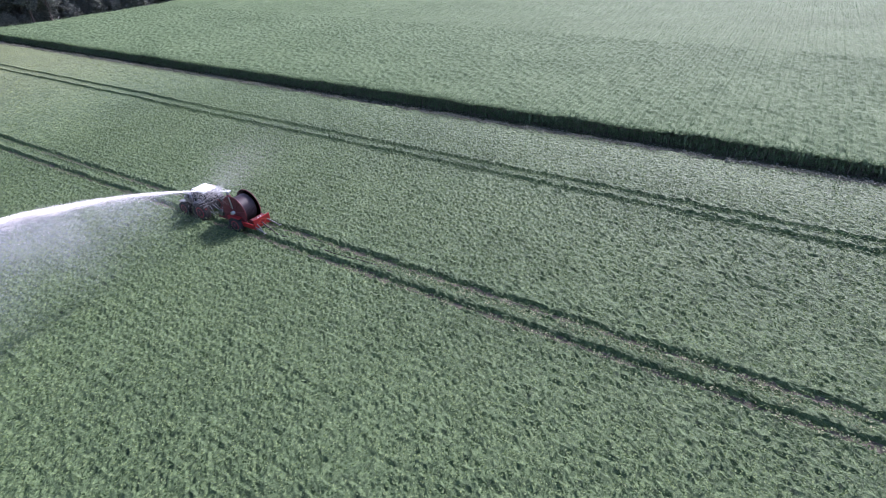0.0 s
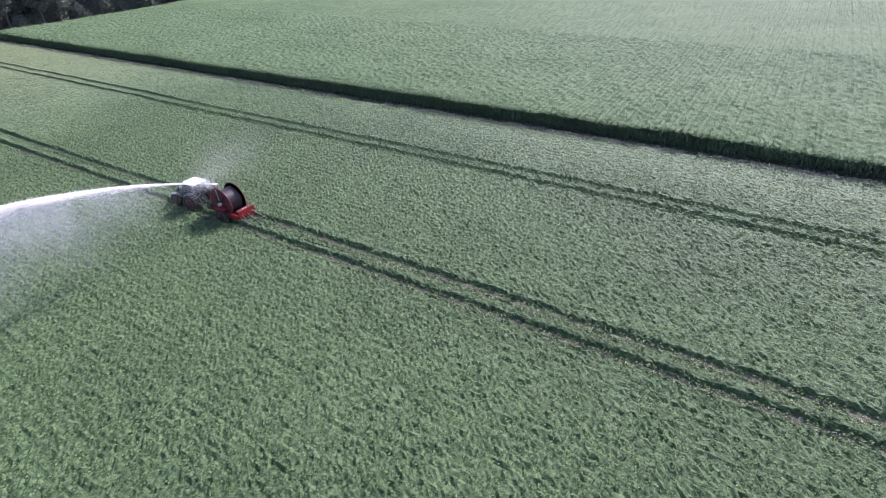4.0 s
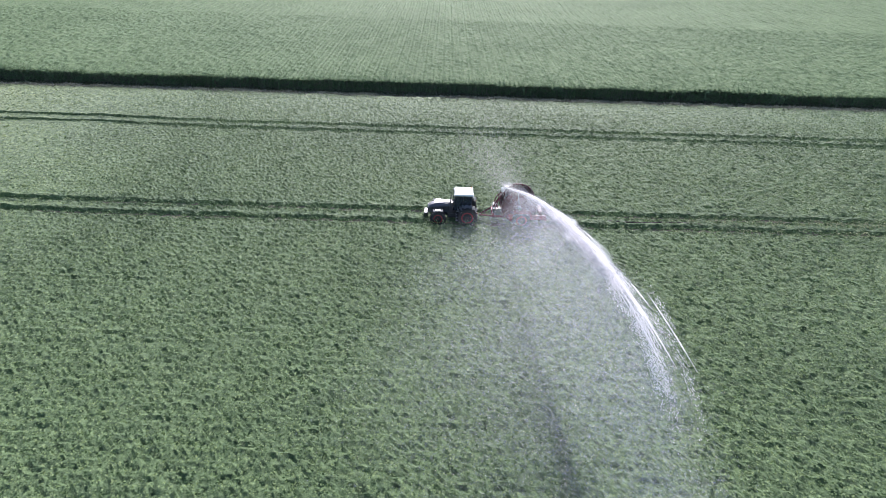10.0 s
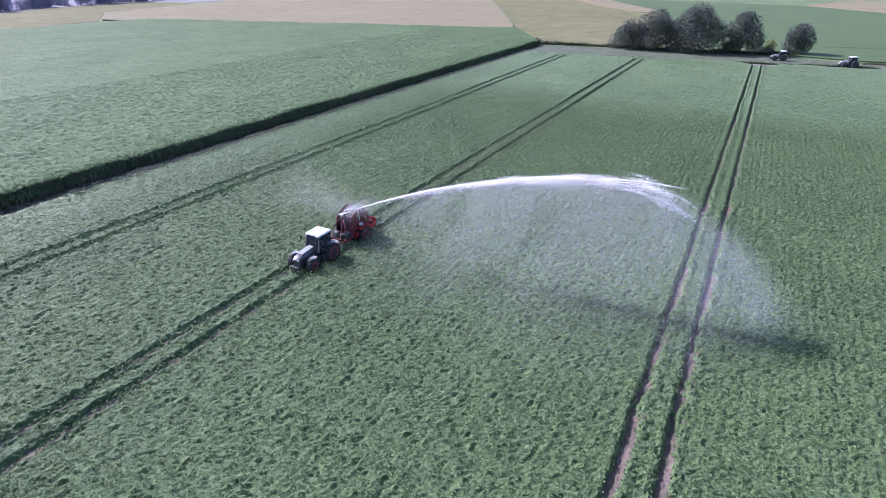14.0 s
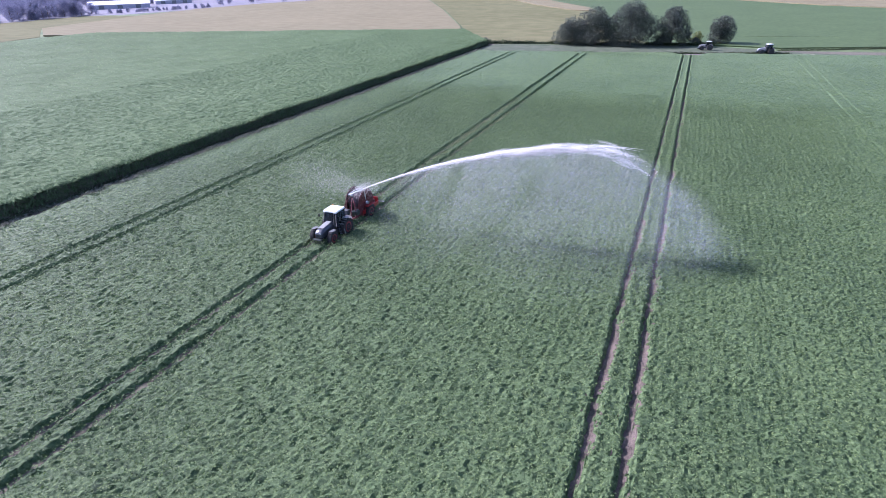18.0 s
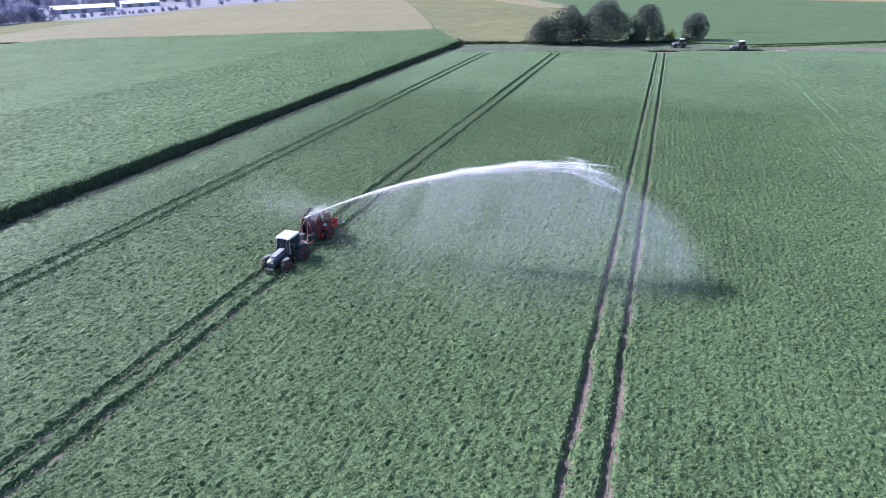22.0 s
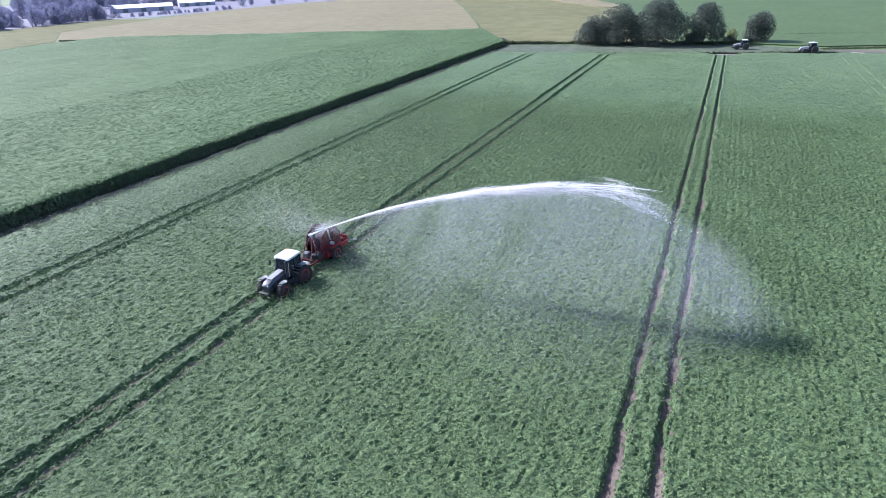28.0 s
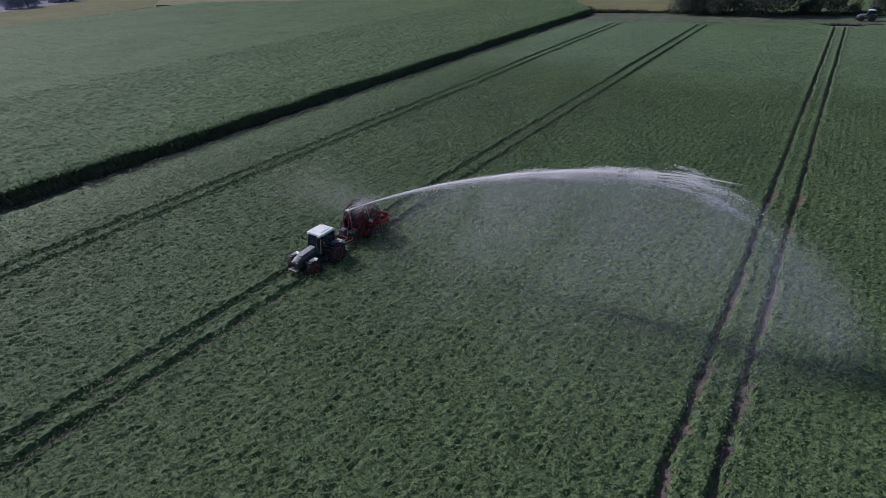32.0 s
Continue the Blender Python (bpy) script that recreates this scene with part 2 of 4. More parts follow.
M_HOSE = material("dusty black hose", (0.022, 0.013, 0.016), (0.07, 0.042, 0.047), 3.0, 0.5, fine=0.4)
M_ROOF = material("pale fibre-cement roof", (0.72, 0.73, 0.78), (0.85, 0.86, 0.9), 0.4, 0.7, fine=0.5)
# the lilac in the wall tone is distance haze as well
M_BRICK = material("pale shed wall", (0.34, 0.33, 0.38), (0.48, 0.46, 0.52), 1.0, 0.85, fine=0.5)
M_LAMP = material("clear lamp glass", (0.6, 0.6, 0.58), (0.8, 0.8, 0.78), 6.0, 0.15)
M_AMBER = material("amber lamp", (0.7, 0.25, 0.02), (0.85, 0.35, 0.04), 6.0, 0.25)
M_CAR = material("grey car paint", (0.16, 0.17, 0.2), (0.24, 0.25, 0.28), 2.0, 0.3, coat=0.5)
M_GLASS = bpy.data.materials.new("tinted cab glass")
M_GLASS.use_nodes = True
_g = M_GLASS.node_tree.nodes["Principled BSDF"]
_g.inputs["Base Color"].default_value, _g.inputs["Roughness"].default_value = (0.1, 0.115, 0.12, 1), 0.03
_g.inputs["Transmission Weight"].default_value, _g.inputs["IOR"].default_value = 0.6, 1.1


# ---- mesh helpers ----
def mesh_of(name, verts, faces, mat, smooth=False):
    """A mesh from arrays: verts (n, 3), faces (m, 3 or 4)."""
    verts, faces = np.asarray(verts, dtype=np.float32), np.asarray(faces, dtype=np.int32)
    me = bpy.data.meshes.new(name)
    m, k = faces.shape
    me.vertices.add(len(verts))
    me.vertices.foreach_set("co", verts.ravel())
    me.loops.add(m * k)
    me.loops.foreach_set("vertex_index", faces.ravel())
    me.polygons.add(m)
    me.polygons.foreach_set("loop_start", np.arange(0, m * k, k, dtype=np.int32))
    me.polygons.foreach_set("loop_total", np.full(m, k, dtype=np.int32))
    me.polygons.foreach_set("use_smooth", np.full(m, smooth))
    me.update(calc_edges=True)
    me.materials.append(mat)
    return me


def part(name, bm, mat, parent=None, label=""):
    """Links a bmesh as one mesh object, under a thing or a part."""
    me = bpy.data.meshes.new(name)
    bm.normal_update()
    bm.to_mesh(me)
    bm.free()
    me.materials.append(mat)
    ob = new(name, me)
    if parent is not None:
        ob.parent = parent
    if label:
        ob["label"] = label
    return ob


def box(bm, size, at, turn=(0, 0, 0), bevel=0.0, taper=1.0):
    """A box with bevelled edges; taper narrows its top."""
    r = bmesh.ops.create_cube(bm, size=1.0)
    vs = r["verts"]
    for v in vs:
        k = taper if v.co.z > 0 else 1.0
        v.co = Vector((v.co.x * size[0] * k, v.co.y * size[1] * k, v.co.z * size[2]))
    if bevel:
        es = list({e for v in vs for e in v.link_edges})
        g = bmesh.ops.bevel(bm, geom=es, offset=bevel, segments=2, affect="EDGES", profile=0.6)
        vs = list({v for f in g["faces"] for v in f.verts} | {v for v in vs if v.is_valid})
    bmesh.ops.transform(bm, matrix=pose(*at, *turn), verts=[v for v in vs if v.is_valid])
    return bm


def lathe(bm, profile, at=(0, 0, 0), axis="X", n=28):
    """Turns a profile of (radius, along) pairs about an axis."""
    rings = []
    for r, a in profile:
        ring = []
        for i in range(n):
            c, s = math.cos(2 * math.pi * i / n) * r, math.sin(2 * math.pi * i / n) * r
            p = {"X": (a, c, s), "Y": (c, a, s), "Z": (c, s, a)}[axis]
            ring.append(bm.verts.new(Vector(p) + Vector(at)))
        rings.append(ring)
    for a, b in zip(rings, rings[1:]):
        for i in range(n):
            bm.faces.new((a[i], a[(i + 1) % n], b[(i + 1) % n], b[i]))
    for ring, (r, _) in ((rings[0], profile[0]), (rings[-1], profile[-1])):
        if r > 1e-4:
            bm.faces.new(ring)
    bmesh.ops.recalc_face_normals(bm, faces=bm.faces)
    for f in bm.faces:
        f.smooth = len(f.verts) == 4
    return bm


def tube(bm, points, radii, n=8):
    """A tube along points, with a radius for each."""
    pts = [Vector(p) for p in points]
    if not hasattr(radii, "__len__"):
        radii = [radii] * len(pts)
    rings = []
    for i, p in enumerate(pts):
        way = (pts[min(i + 1, len(pts) - 1)] - pts[max(i - 1, 0)]).normalized()
        side = way.cross(Vector((0, 0, 1)))
        if side.length < 0.05:
            side = way.cross(Vector((1, 0, 0)))
        side.normalize()
        up = side.cross(way)
        rings.append([bm.verts.new(p + (side * math.cos(2 * math.pi * k / n) + up * math.sin(2 * math.pi * k / n)) * radii[i]) for k in range(n)])
    for a, b in zip(rings, rings[1:]):
        for k in range(n):
            f = bm.faces.new((a[k], a[(k + 1) % n], b[(k + 1) % n], b[k]))
            f.smooth = True
    bm.faces.new(rings[0])
    bm.faces.new(rings[-1])
    return bm


def prism(bm, outline, z0, z1):
    """A slab from an outline in plan."""
    low = [bm.verts.new((x, y, z0)) for x, y in outline]
    top = [bm.verts.new((x, y, z1)) for x, y in outline]
    bm.faces.new(top)
    for i in range(len(outline)):
        j = (i + 1) % len(outline)
        bm.faces.new((low[i], low[j], top[j], top[i]))
    bmesh.ops.recalc_face_normals(bm, faces=bm.faces)
    return bm


def hashed(ix, iy, seed):
    h = (ix.astype(np.int64) * 374761393 + iy.astype(np.int64) * 668265263 + seed * 1442695041) & 0x7FFFFFFF
    h = ((h ^ (h >> 13)) * 1274126177) & 0x7FFFFFFF
    return ((h ^ (h >> 16)) & 0xFFFF) / 65535.0


def vnoise(x, y, scale, seed):
    """Smooth noise from 0 to 1 over the plan, with bumps of about that many metres."""
    x, y = x / scale, y / scale
    ix, iy = np.floor(x), np.floor(y)
    fx, fy = x - ix, y - iy
    fx, fy = fx * fx * (3 - 2 * fx), fy * fy * (3 - 2 * fy)
    a, b = hashed(ix, iy, seed), hashed(ix + 1, iy, seed)
    c, d = hashed(ix, iy + 1, seed), hashed(ix + 1, iy + 1, seed)
    return (a * (1 - fx) + b * fx) * (1 - fy) + (c * (1 - fx) + d * fx) * fy


def leaf_arrays(pos, size, rng, tilt=0.9, ratio=0.62, fold=0.25):
    """Four-cornered leaves, folded along the midrib, lying at random round the given places."""
    n = len(pos)
    az, ti, ro = rng.uniform(0, 2 * np.pi, n), np.abs(rng.normal(0, tilt, n)), rng.uniform(0, 2 * np.pi, n)
    nz = np.stack([np.sin(ti) * np.cos(az), np.sin(ti) * np.sin(az), np.cos(ti)], 1)
    ref = np.stack([np.cos(ro), np.sin(ro), np.full(n, 0.13)], 1)
    u = ref - (ref * nz).sum(1, keepdims=True) * nz
    u /= np.linalg.norm(u, axis=1, keepdims=True)
    v = np.cross(nz, u)
    s = (np.asarray(size) * np.ones(n))[:, None]
    lift = nz * s * fold
    verts = np.stack([pos - u * s * 0.5, pos + v * s * ratio * 0.5 + lift, pos + u * s * 0.5, pos - v * s * ratio * 0.5 + lift], 1).reshape(-1, 3)
    i = np.arange(n)[:, None] * 4
    faces = np.concatenate([i + np.array([[0, 1, 2]]), i + np.array([[0, 2, 3]])], 1).reshape(-1, 3)
    return verts, faces


# ---- ground and far fields ----
def sheet(name, outline, z, mat, label, category, kind="structure"):
    bm = bmesh.new()
    bm.faces.new([bm.verts.new((x, y, z)) for x, y in outline])
    return tagged(part(name, bm, mat), label, category, kind=kind)


def slab(name, outline, height, mat, label, category, kind="stuff"):
    return tagged(part(name, prism(bmesh.new(), outline, 0.0, height), mat), label, category, kind=kind)


sheet("ground", [(-4000, -4000), (4000, -4000), (4000, 4000), (-4000, 4000)], 0.0, M_GRASS, "flat open farmland with rough green grass", "ground")
# runs on under the maize edge, added there to bounce light up
sheet("field_soil", [(-73.0, -205), (0, -197), (90, -197), (90, 108), (24, 100), (-73, 96)], 0.02, M_SOIL, "dry sandy brown soil of the potato field", "soil")
slab("wheat_field", [(-94, 133), (-136, 121), (-188, 108), (-285, 72), (-328, 100), (-356, 187), (-374, 259), (-372, 335), (-340, 425), (-245, 425), (-160, 267), (-103, 154)], 0.7, M_WHEAT, "pale ripened wheat in a wide flat field", "wheat field")
slab("stubble_strip", [(-285, 70), (-262, -30), (-342, -30), (-352, 15), (-374, 70), (-402, 110), (-408, 185), (-357, 190), (-329, 100)], 0.12, M_YELLOW, "pale green-yellow grass strip beyond the maize", "grass field")
slab("meadow_field", [(-73, 99), (-101, 153), (-158, 267), (-240, 420), (-135, 432), (-98, 359), (-70, 305), (-58, 268), (-46, 200), (-30, 150), (-14, 112), (-44, 103)], 0.1, M_YELLOW, "dry yellow-green mown grass field behind the maize", "grass field")
slab("wheat_patch", [(-135, 433), (-98, 361), (-68, 305), (-56, 268), (-75, 280), (-110, 330), (-160, 420)], 0.6, M_WHEAT, "pale ripened wheat beyond the mown grass", "wheat field")
slab("beet_field", [(-14, 112), (-30, 150), (-45, 200), (-57, 268), (-97, 359), (-134, 433), (20, 410), (74, 335), (118, 300), (240, 240), (200, 150), (72, 121), (28, 106)], 0.35, M_BEET, "smooth blue-green beet crop beyond the trees", "beet field")
slab("far_wheat_field", [(20, 412), (75, 337), (119, 303), (260, 250), (300, 420), (60, 520)], 0.7, M_WHEAT, "pale ripened wheat beyond the beet field", "wheat field")
slab("far_meadow", [(-352, 15), (-374, 70), (-403, 110), (-409, 187), (-390, 197), (-375, 260), (-375, 340), (-342, 430), (-420, 700), (-900, 700), (-900, 15)], 0.08, M_YARD, "pale open ground round the far sheds, haze in its colour", "yard", "structure")
sheet("sand_track", [(-62, -210.6), (-40, -208.4), (0, -205.0), (120, -204.0), (120, -202.2), (0, -202.7), (-40, -206.8), (-62, -209.7)], 0.05, M_SAND, "pale sandy track along the edge of the wood", "track")
sheet("farm_track", [(-67, 71.5), (-44, 75.5), (-14, 80.5), (8, 84.0), (24, 86.5), (44, 89.0), (90, 91.0), (90, 97.0), (44, 95.5), (30, 97.5), (20, 102.5), (8, 106.5), (-14, 103.5), (-44, 99.5), (-66, 95.5)], 0.06, M_TRACK, "rough grey-green dirt strip along the end of the field", "track")
sheet("bare_patch", [(32.5, 93.2), (36, 93.6), (35.6, 95.0), (32.8, 94.8)], 0.09, M_SAND, "small pale bare patch beside the far tractor", "bare soil")
sheet("turning_patch", [(-3.2, 82.6), (0.5, 80.6), (5.5, 82.2), (8.6, 86.8), (5.5, 90.5), (0.0, 88.0), (-2.6, 85.8)], 0.085, M_PINK, "pinkish bare soil where the wheel tracks end", "bare soil")
sheet("forest_floor", [(-320, -315), (320, -315), (320, -207.0), (120, -205.5), (-30, -209.5), (-180, -215.0), (-320, -219)], 0.04, M_LITTER, "dark leaf litter under the wood", "soil")

# ---- potato crop ----
# wheel tracks: centre x, half gauge, half width of the furrow, depth share, width of the bare bank beside it
TRAMS = [(-52.2, 1.02, 0.24, 0.92, 0.0), (-30.1, 1.1, 0.32, 1.0, 0.03), (0.44, 1.1, 0.11, 1.0, 0.24), (30.0, 1.1, 0.11, 0.16, 0.0)]
FIELD_END = -209.0


def verge_line(x):
    """The edge of the field along the wood."""
    return np.minimum(-198.0 + 0.14 * (x + 8), -198.0)


def headland(x):
    """The line of the turning track at the far end of the field."""
    return 93.0 + 0.16 * x


def field_top(x):
    return np.minimum(84.5 + 0.16 * x, 92.0) + 1.6 * (vnoise(x, x * 0, 3.0, 15) - 0.5)


CORE = (-54.0, 22.0, -98.0, 2.0)


def outside(x, y):
    """Metres beyond the middle of the field."""
    return np.hypot(np.maximum(np.maximum(CORE[0] - x, x - CORE[1]), 0), np.maximum(np.maximum(CORE[2] - y, y - CORE[3]), 0))


def bushes(x, y):
    """The domes of the single plants, from 0 in the gaps between them to 1."""
    cx, cy = 0.325, 0.3
    iy = np.floor(y / cy)
    best = np.zeros_like(x)
    for dy in (-1, 0, 1):
        jy = iy + dy
        slip = hashed(jy, jy * 0, 85) * cx
        ix = np.floor((x - slip) / cx)
        for dx in (-1, 0, 1):
            jx = ix + dx
            px, py = (jx + 0.5 + 0.72 * (hashed(jx, jy, 81) - 0.5)) * cx + slip, (jy + 0.5 + 0.66 * (hashed(jx, jy, 82) - 0.5)) * cy
            size = 0.18 + 0.12 * hashed(jx, jy, 83)
            best = np.maximum(best, (1 - ((x - px) ** 2 + (y - py) ** 2) / size ** 2) * (0.7 + 0.3 * hashed(jx, jy, 84)))
    return np.clip(best, 0, 1)


def canopy(x, y):
    lively = 1 / (1 + outside(x, y) / 60)
    h = 0.34 + 0.03 * np.clip(1 - outside(x, y) / 18, 0, 1) * np.cos(2 * np.pi * (x - 0.2) / 0.75)
    h = h + 0.11 + (0.25 * bushes(x, y) * np.clip(1 - outside(x, y) / 16, 0.5, 1) + 0.14 * vnoise(x, y, 0.6, 1) - 0.2) * lively + 0.13 + 0.08 * vnoise(x, y, 1.4, 3) - 0.03
    cut = np.zeros_like(x)
    for cx, gauge, half, deep, bank in TRAMS:
        for side in (-1, 1):
            wob = cx + side * gauge + 0.12 * (vnoise(y, y * 0 + cx + side, 2.2, 7) - 0.5)
            wide = half * (1 - 0.4 * np.clip(outside(x, y) / 60, 0, 1)) * (0.62 + 0.66 * vnoise(y, y * 0 + side * 3 + cx, 0.55, 8))
            d = np.where(x > wob, np.maximum(x - wob - bank * (0.15 + 1.5 * vnoise(y, y * 0 + cx, 1.7, 12)), 0), wob - x)
            d = np.maximum(d + 0.16 * (vnoise(x, y, 0.33, 9) - 0.5), 0)
            end = np.clip((headland(x) - 13 - y) / 2.0, 0, 1) * np.clip((y + 187.5) / 1.5, 0, 1)
            cut = np.maximum(cut, np.clip((wide + 0.15 - d) / 0.18, 0, 1) * deep * end)
            h = h + 0.12 * np.clip(1 - np.abs(d - 0.35) / 0.4, 0, 1) * (deep > 0.6)
    low = np.where(y > headland(x) + 3, 0.55, 1.0)
    bare = np.clip(1.6 - np.hypot((x - 1.8) / 3.4, (y - 84) / 2.6), 0, 1)
    margin = np.clip((x + 66.25 - 0.7 * vnoise(y, y * 0, 1.6, 16)) / 0.6, 0, 1)
    return h * low * (1 - cut) * (1 - bare) * margin


def under_leaves(x, y):
    """The closed lower foliage, deeper where the leaves above it are many."""
    h = canopy(x, y)
    return h - 0.28 * np.clip(1 - outside(x, y) / 12, 0, 1) * np.clip((h - 0.25) / 0.2, 0, 1)


def xs_with_tracks(x0, x1, step):
    xs = list(np.arange(x0, x1, step)) + [x1]
    for cx, gauge, half, _, _ in TRAMS:
        for side in (-1, 1):
            xs += list(np.arange(cx + side * gauge - 0.75, cx + side * gauge + 0.76, min(step, 0.13)))
    xs = np.array(sorted(x for x in xs if x0 <= x <= x1))
    return xs[np.concatenate([[True], np.diff(xs) > 0.05])]


def height_grid(xs, ys, height, keep):
    X, Y = np.meshgrid(xs, ys, indexing="ij")
    Z = height(X, Y)
    nx, ny = X.shape
    idx = np.arange(nx * ny).reshape(nx, ny)
    q = np.stack([idx[:-1, :-1], idx[1:, :-1], idx[1:, 1:], idx[:-1, 1:]], -1).reshape(-1, 4)
    top = np.maximum.reduce([Z[:-1, :-1], Z[1:, :-1], Z[1:, 1:], Z[:-1, 1:]]).ravel()
    xm, ym = (X[:-1, :-1] + X[1:, 1:]).ravel() / 2, (Y[:-1, :-1] + Y[1:, 1:]).ravel() / 2
    q = q[keep(xm, ym, top)]
    return np.stack([X, Y, Z], -1).reshape(-1, 3), q


NEAR = (-67.4, 32.0, -112.0, 16.0)


def inside(x, y, grow=0.0):
    return (x > NEAR[0] + grow) & (x < NEAR[1] - grow) & (y > NEAR[2] + grow) & (y < NEAR[3] - grow)


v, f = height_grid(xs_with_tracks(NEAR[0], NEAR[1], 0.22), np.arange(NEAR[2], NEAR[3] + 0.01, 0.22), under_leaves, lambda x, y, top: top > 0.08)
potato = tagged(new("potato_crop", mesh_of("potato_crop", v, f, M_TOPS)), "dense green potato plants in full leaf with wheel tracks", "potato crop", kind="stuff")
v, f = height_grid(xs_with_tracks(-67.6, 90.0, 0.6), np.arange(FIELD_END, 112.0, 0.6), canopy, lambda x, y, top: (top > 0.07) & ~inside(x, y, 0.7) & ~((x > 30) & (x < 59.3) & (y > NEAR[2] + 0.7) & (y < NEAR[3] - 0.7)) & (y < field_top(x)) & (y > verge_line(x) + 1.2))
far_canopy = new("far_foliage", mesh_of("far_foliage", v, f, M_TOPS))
far_canopy.parent = potato
v, f = height_grid(xs_with_tracks(31.5, 60.0, 0.34), np.arange(NEAR[2], NEAR[3] + 0.01, 0.34), canopy, lambda x, y, top: top > 0.07)
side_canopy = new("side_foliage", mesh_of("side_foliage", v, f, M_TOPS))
side_canopy.parent = potato

rng = np.random.default_rng(4)


def track_soil(cx, gauge, mat):
    """The bare furrow of one pair of wheels: a trodden floor with loose banks."""
    for side in (-1, 1):
        us = np.array([-0.62, -0.42, -0.26, -0.14, 0.0, 0.12, 0.22, 0.32, 0.42, 0.54, 0.7])
        zs = np.array([0.3, 0.22, 0.06, 0.02, 0.0, 0.0, 0.01, 0.05, 0.17, 0.27, 0.3])
        ys = np.arange(-175.0, 78.0, 0.3)
        U, Y = np.meshgrid(us, ys, indexing="ij")
        X = cx + side * gauge + U
        trodden = np.clip((Y + 63) / 5, 0, 1) * (U > 0.3) * (cx < -20 and side == 1)
        Z = zs[:, None] * (0.7 + 0.5 * vnoise(X, Y, 0.7, 61)) * (1 - 0.55 * trodden) * (0.4 if cx < -20 else 1.0) + 0.05 * vnoise(X, Y, 0.21, 62)
        nx, ny = X.shape
        idx = np.arange(nx * ny).reshape(nx, ny)
        q = np.stack([idx[:-1, :-1], idx[1:, :-1], idx[1:, 1:], idx[:-1, 1:]], -1).reshape(-1, 4)
        ob = new("track_soil", mesh_of("track_soil", np.stack([X, Y, Z], -1).reshape(-1, 3), q, mat))
        tagged(ob, "trodden sandy soil of a wheel track between the plants", "wheel track", kind="structure")


track_soil(TRAMS[1][0], TRAMS[1][1], M_SOIL)
track_soil(TRAMS[2][0], TRAMS[2][1], M_FURROW)


def scatter_leaves(name, area, tries):
    """Leaves over an area, thick in the middle of the field and thinner and larger outwards."""
    x0, x1, y0, y1 = area
    x, y = rng.uniform(x0, x1, tries), rng.uniform(y0, y1, tries)
    thick = tries / ((x1 - x0) * (y1 - y0))
    want = np.maximum(62 * (1 - 0.25 * np.clip((-36 - x) / 8, 0, 1)) / (1 + outside(x, y) / 13) ** 1.5, 3.0)
    ok = (rng.random(tries) < want / thick) & (y < field_top(x)) & (y > verge_line(x) + 1.2)
    ok &= rng.random(tries) < 0.36 + 0.72 * bushes(x, y) + 0.05 * np.cos(2 * np.pi * (x - 0.2) / 0.75)
    x, y, want = x[ok], y[ok], want[ok]
    z = canopy(x + rng.normal(0, 0.06, len(x)), y)
    ok = z > 0.13
    x, y, z, want = x[ok], y[ok], z[ok], want[ok]
    lush = want / 62
    s = rng.uniform(0.09, 0.205, len(x)) * np.minimum(lush ** -0.32, 2.0)
    v, f = leaf_arrays(np.stack([x, y, z + rng.uniform(-0.03, 0.01 + 0.14 * lush, len(x))], 1), s, rng, tilt=0.2 + 0.4 * lush, fold=0.16)
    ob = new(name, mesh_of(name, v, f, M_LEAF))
    ob.parent = potato
    return ob


scatter_leaves("leaves", (-54.0, 26.0, -104.0, 8.0), 62 * 80 * 112)
for strip in ((-67.6, -54.0, -104.0, 8.0), (26.0, 60.0, -104.0, 8.0), (-67.6, 60.0, -140.0, -104.0), (-67.6, 60.0, 8.0, 40.0), (-67.6, 90.0, 40.0, 104.0), (-67.6, 90.0, FIELD_END, -140.0), (60.0, 90.0, -140.0, 40.0)):
    scatter_leaves("outer_leaves", strip, int((strip[1] - strip[0]) * (strip[3] - strip[2]) * 38))

# bruised plants with pale undersides where the wheels have passed
n = 6000
x, y = np.where(rng.random(n) < 0.66, rng.normal(-30.1, 0.42, n), rng.normal(-28.45, 0.32, n)), rng.uniform(-61.0, 8.0, n)
ok = (vnoise(x, y, 1.1, 71) > 0.3) & (rng.random(n) < np.clip((y + 56) / 22, 0.05, 1) * np.clip((8 - y) / 25, 0, 1))
x, y = x[ok], y[ok]
v, f = leaf_arrays(np.stack([x, y, canopy(x, y) + rng.uniform(0.04, 0.16, len(x))], 1), rng.uniform(0.08, 0.2, len(x)), rng, tilt=0.8)
tagged(new("trodden_leaves", mesh_of("trodden_leaves", v, f, M_PALE)), "bruised potato leaves showing pale undersides between the wheel tracks", "potato leaves", kind="stuff")

# ---- maize ----
EDGE = -68.2


def maize_end(x):
    """The far end of the maize field, slanting away."""
    return np.where(x > -92, 93 + (EDGE - x) * 1.6, 131 + (x + 92) * 0.315)


def maize(x, y):
    h = 1.46 + 0.055 * np.cos(2 * np.pi * y / 0.75) + 0.3 * vnoise(x, y, 0.6, 21) + 0.35 * vnoise(x, y, 7.0, 22)
    return h - 0.12 * np.clip((x - EDGE + 0.5) / 0.5, 0, 1)


xs = np.concatenate([np.arange(-260, -120, 2.5), np.arange(-120, -70, 0.6), np.arange(-70.0, EDGE + 0.01, 0.3)])
v, f = height_grid(xs, np.arange(-203.0, 131.0, 0.3), maize, lambda x, y, top: (y < maize_end(x)) & (top > 0.02))
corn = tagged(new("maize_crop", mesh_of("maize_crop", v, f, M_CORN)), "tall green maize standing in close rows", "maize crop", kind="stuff")


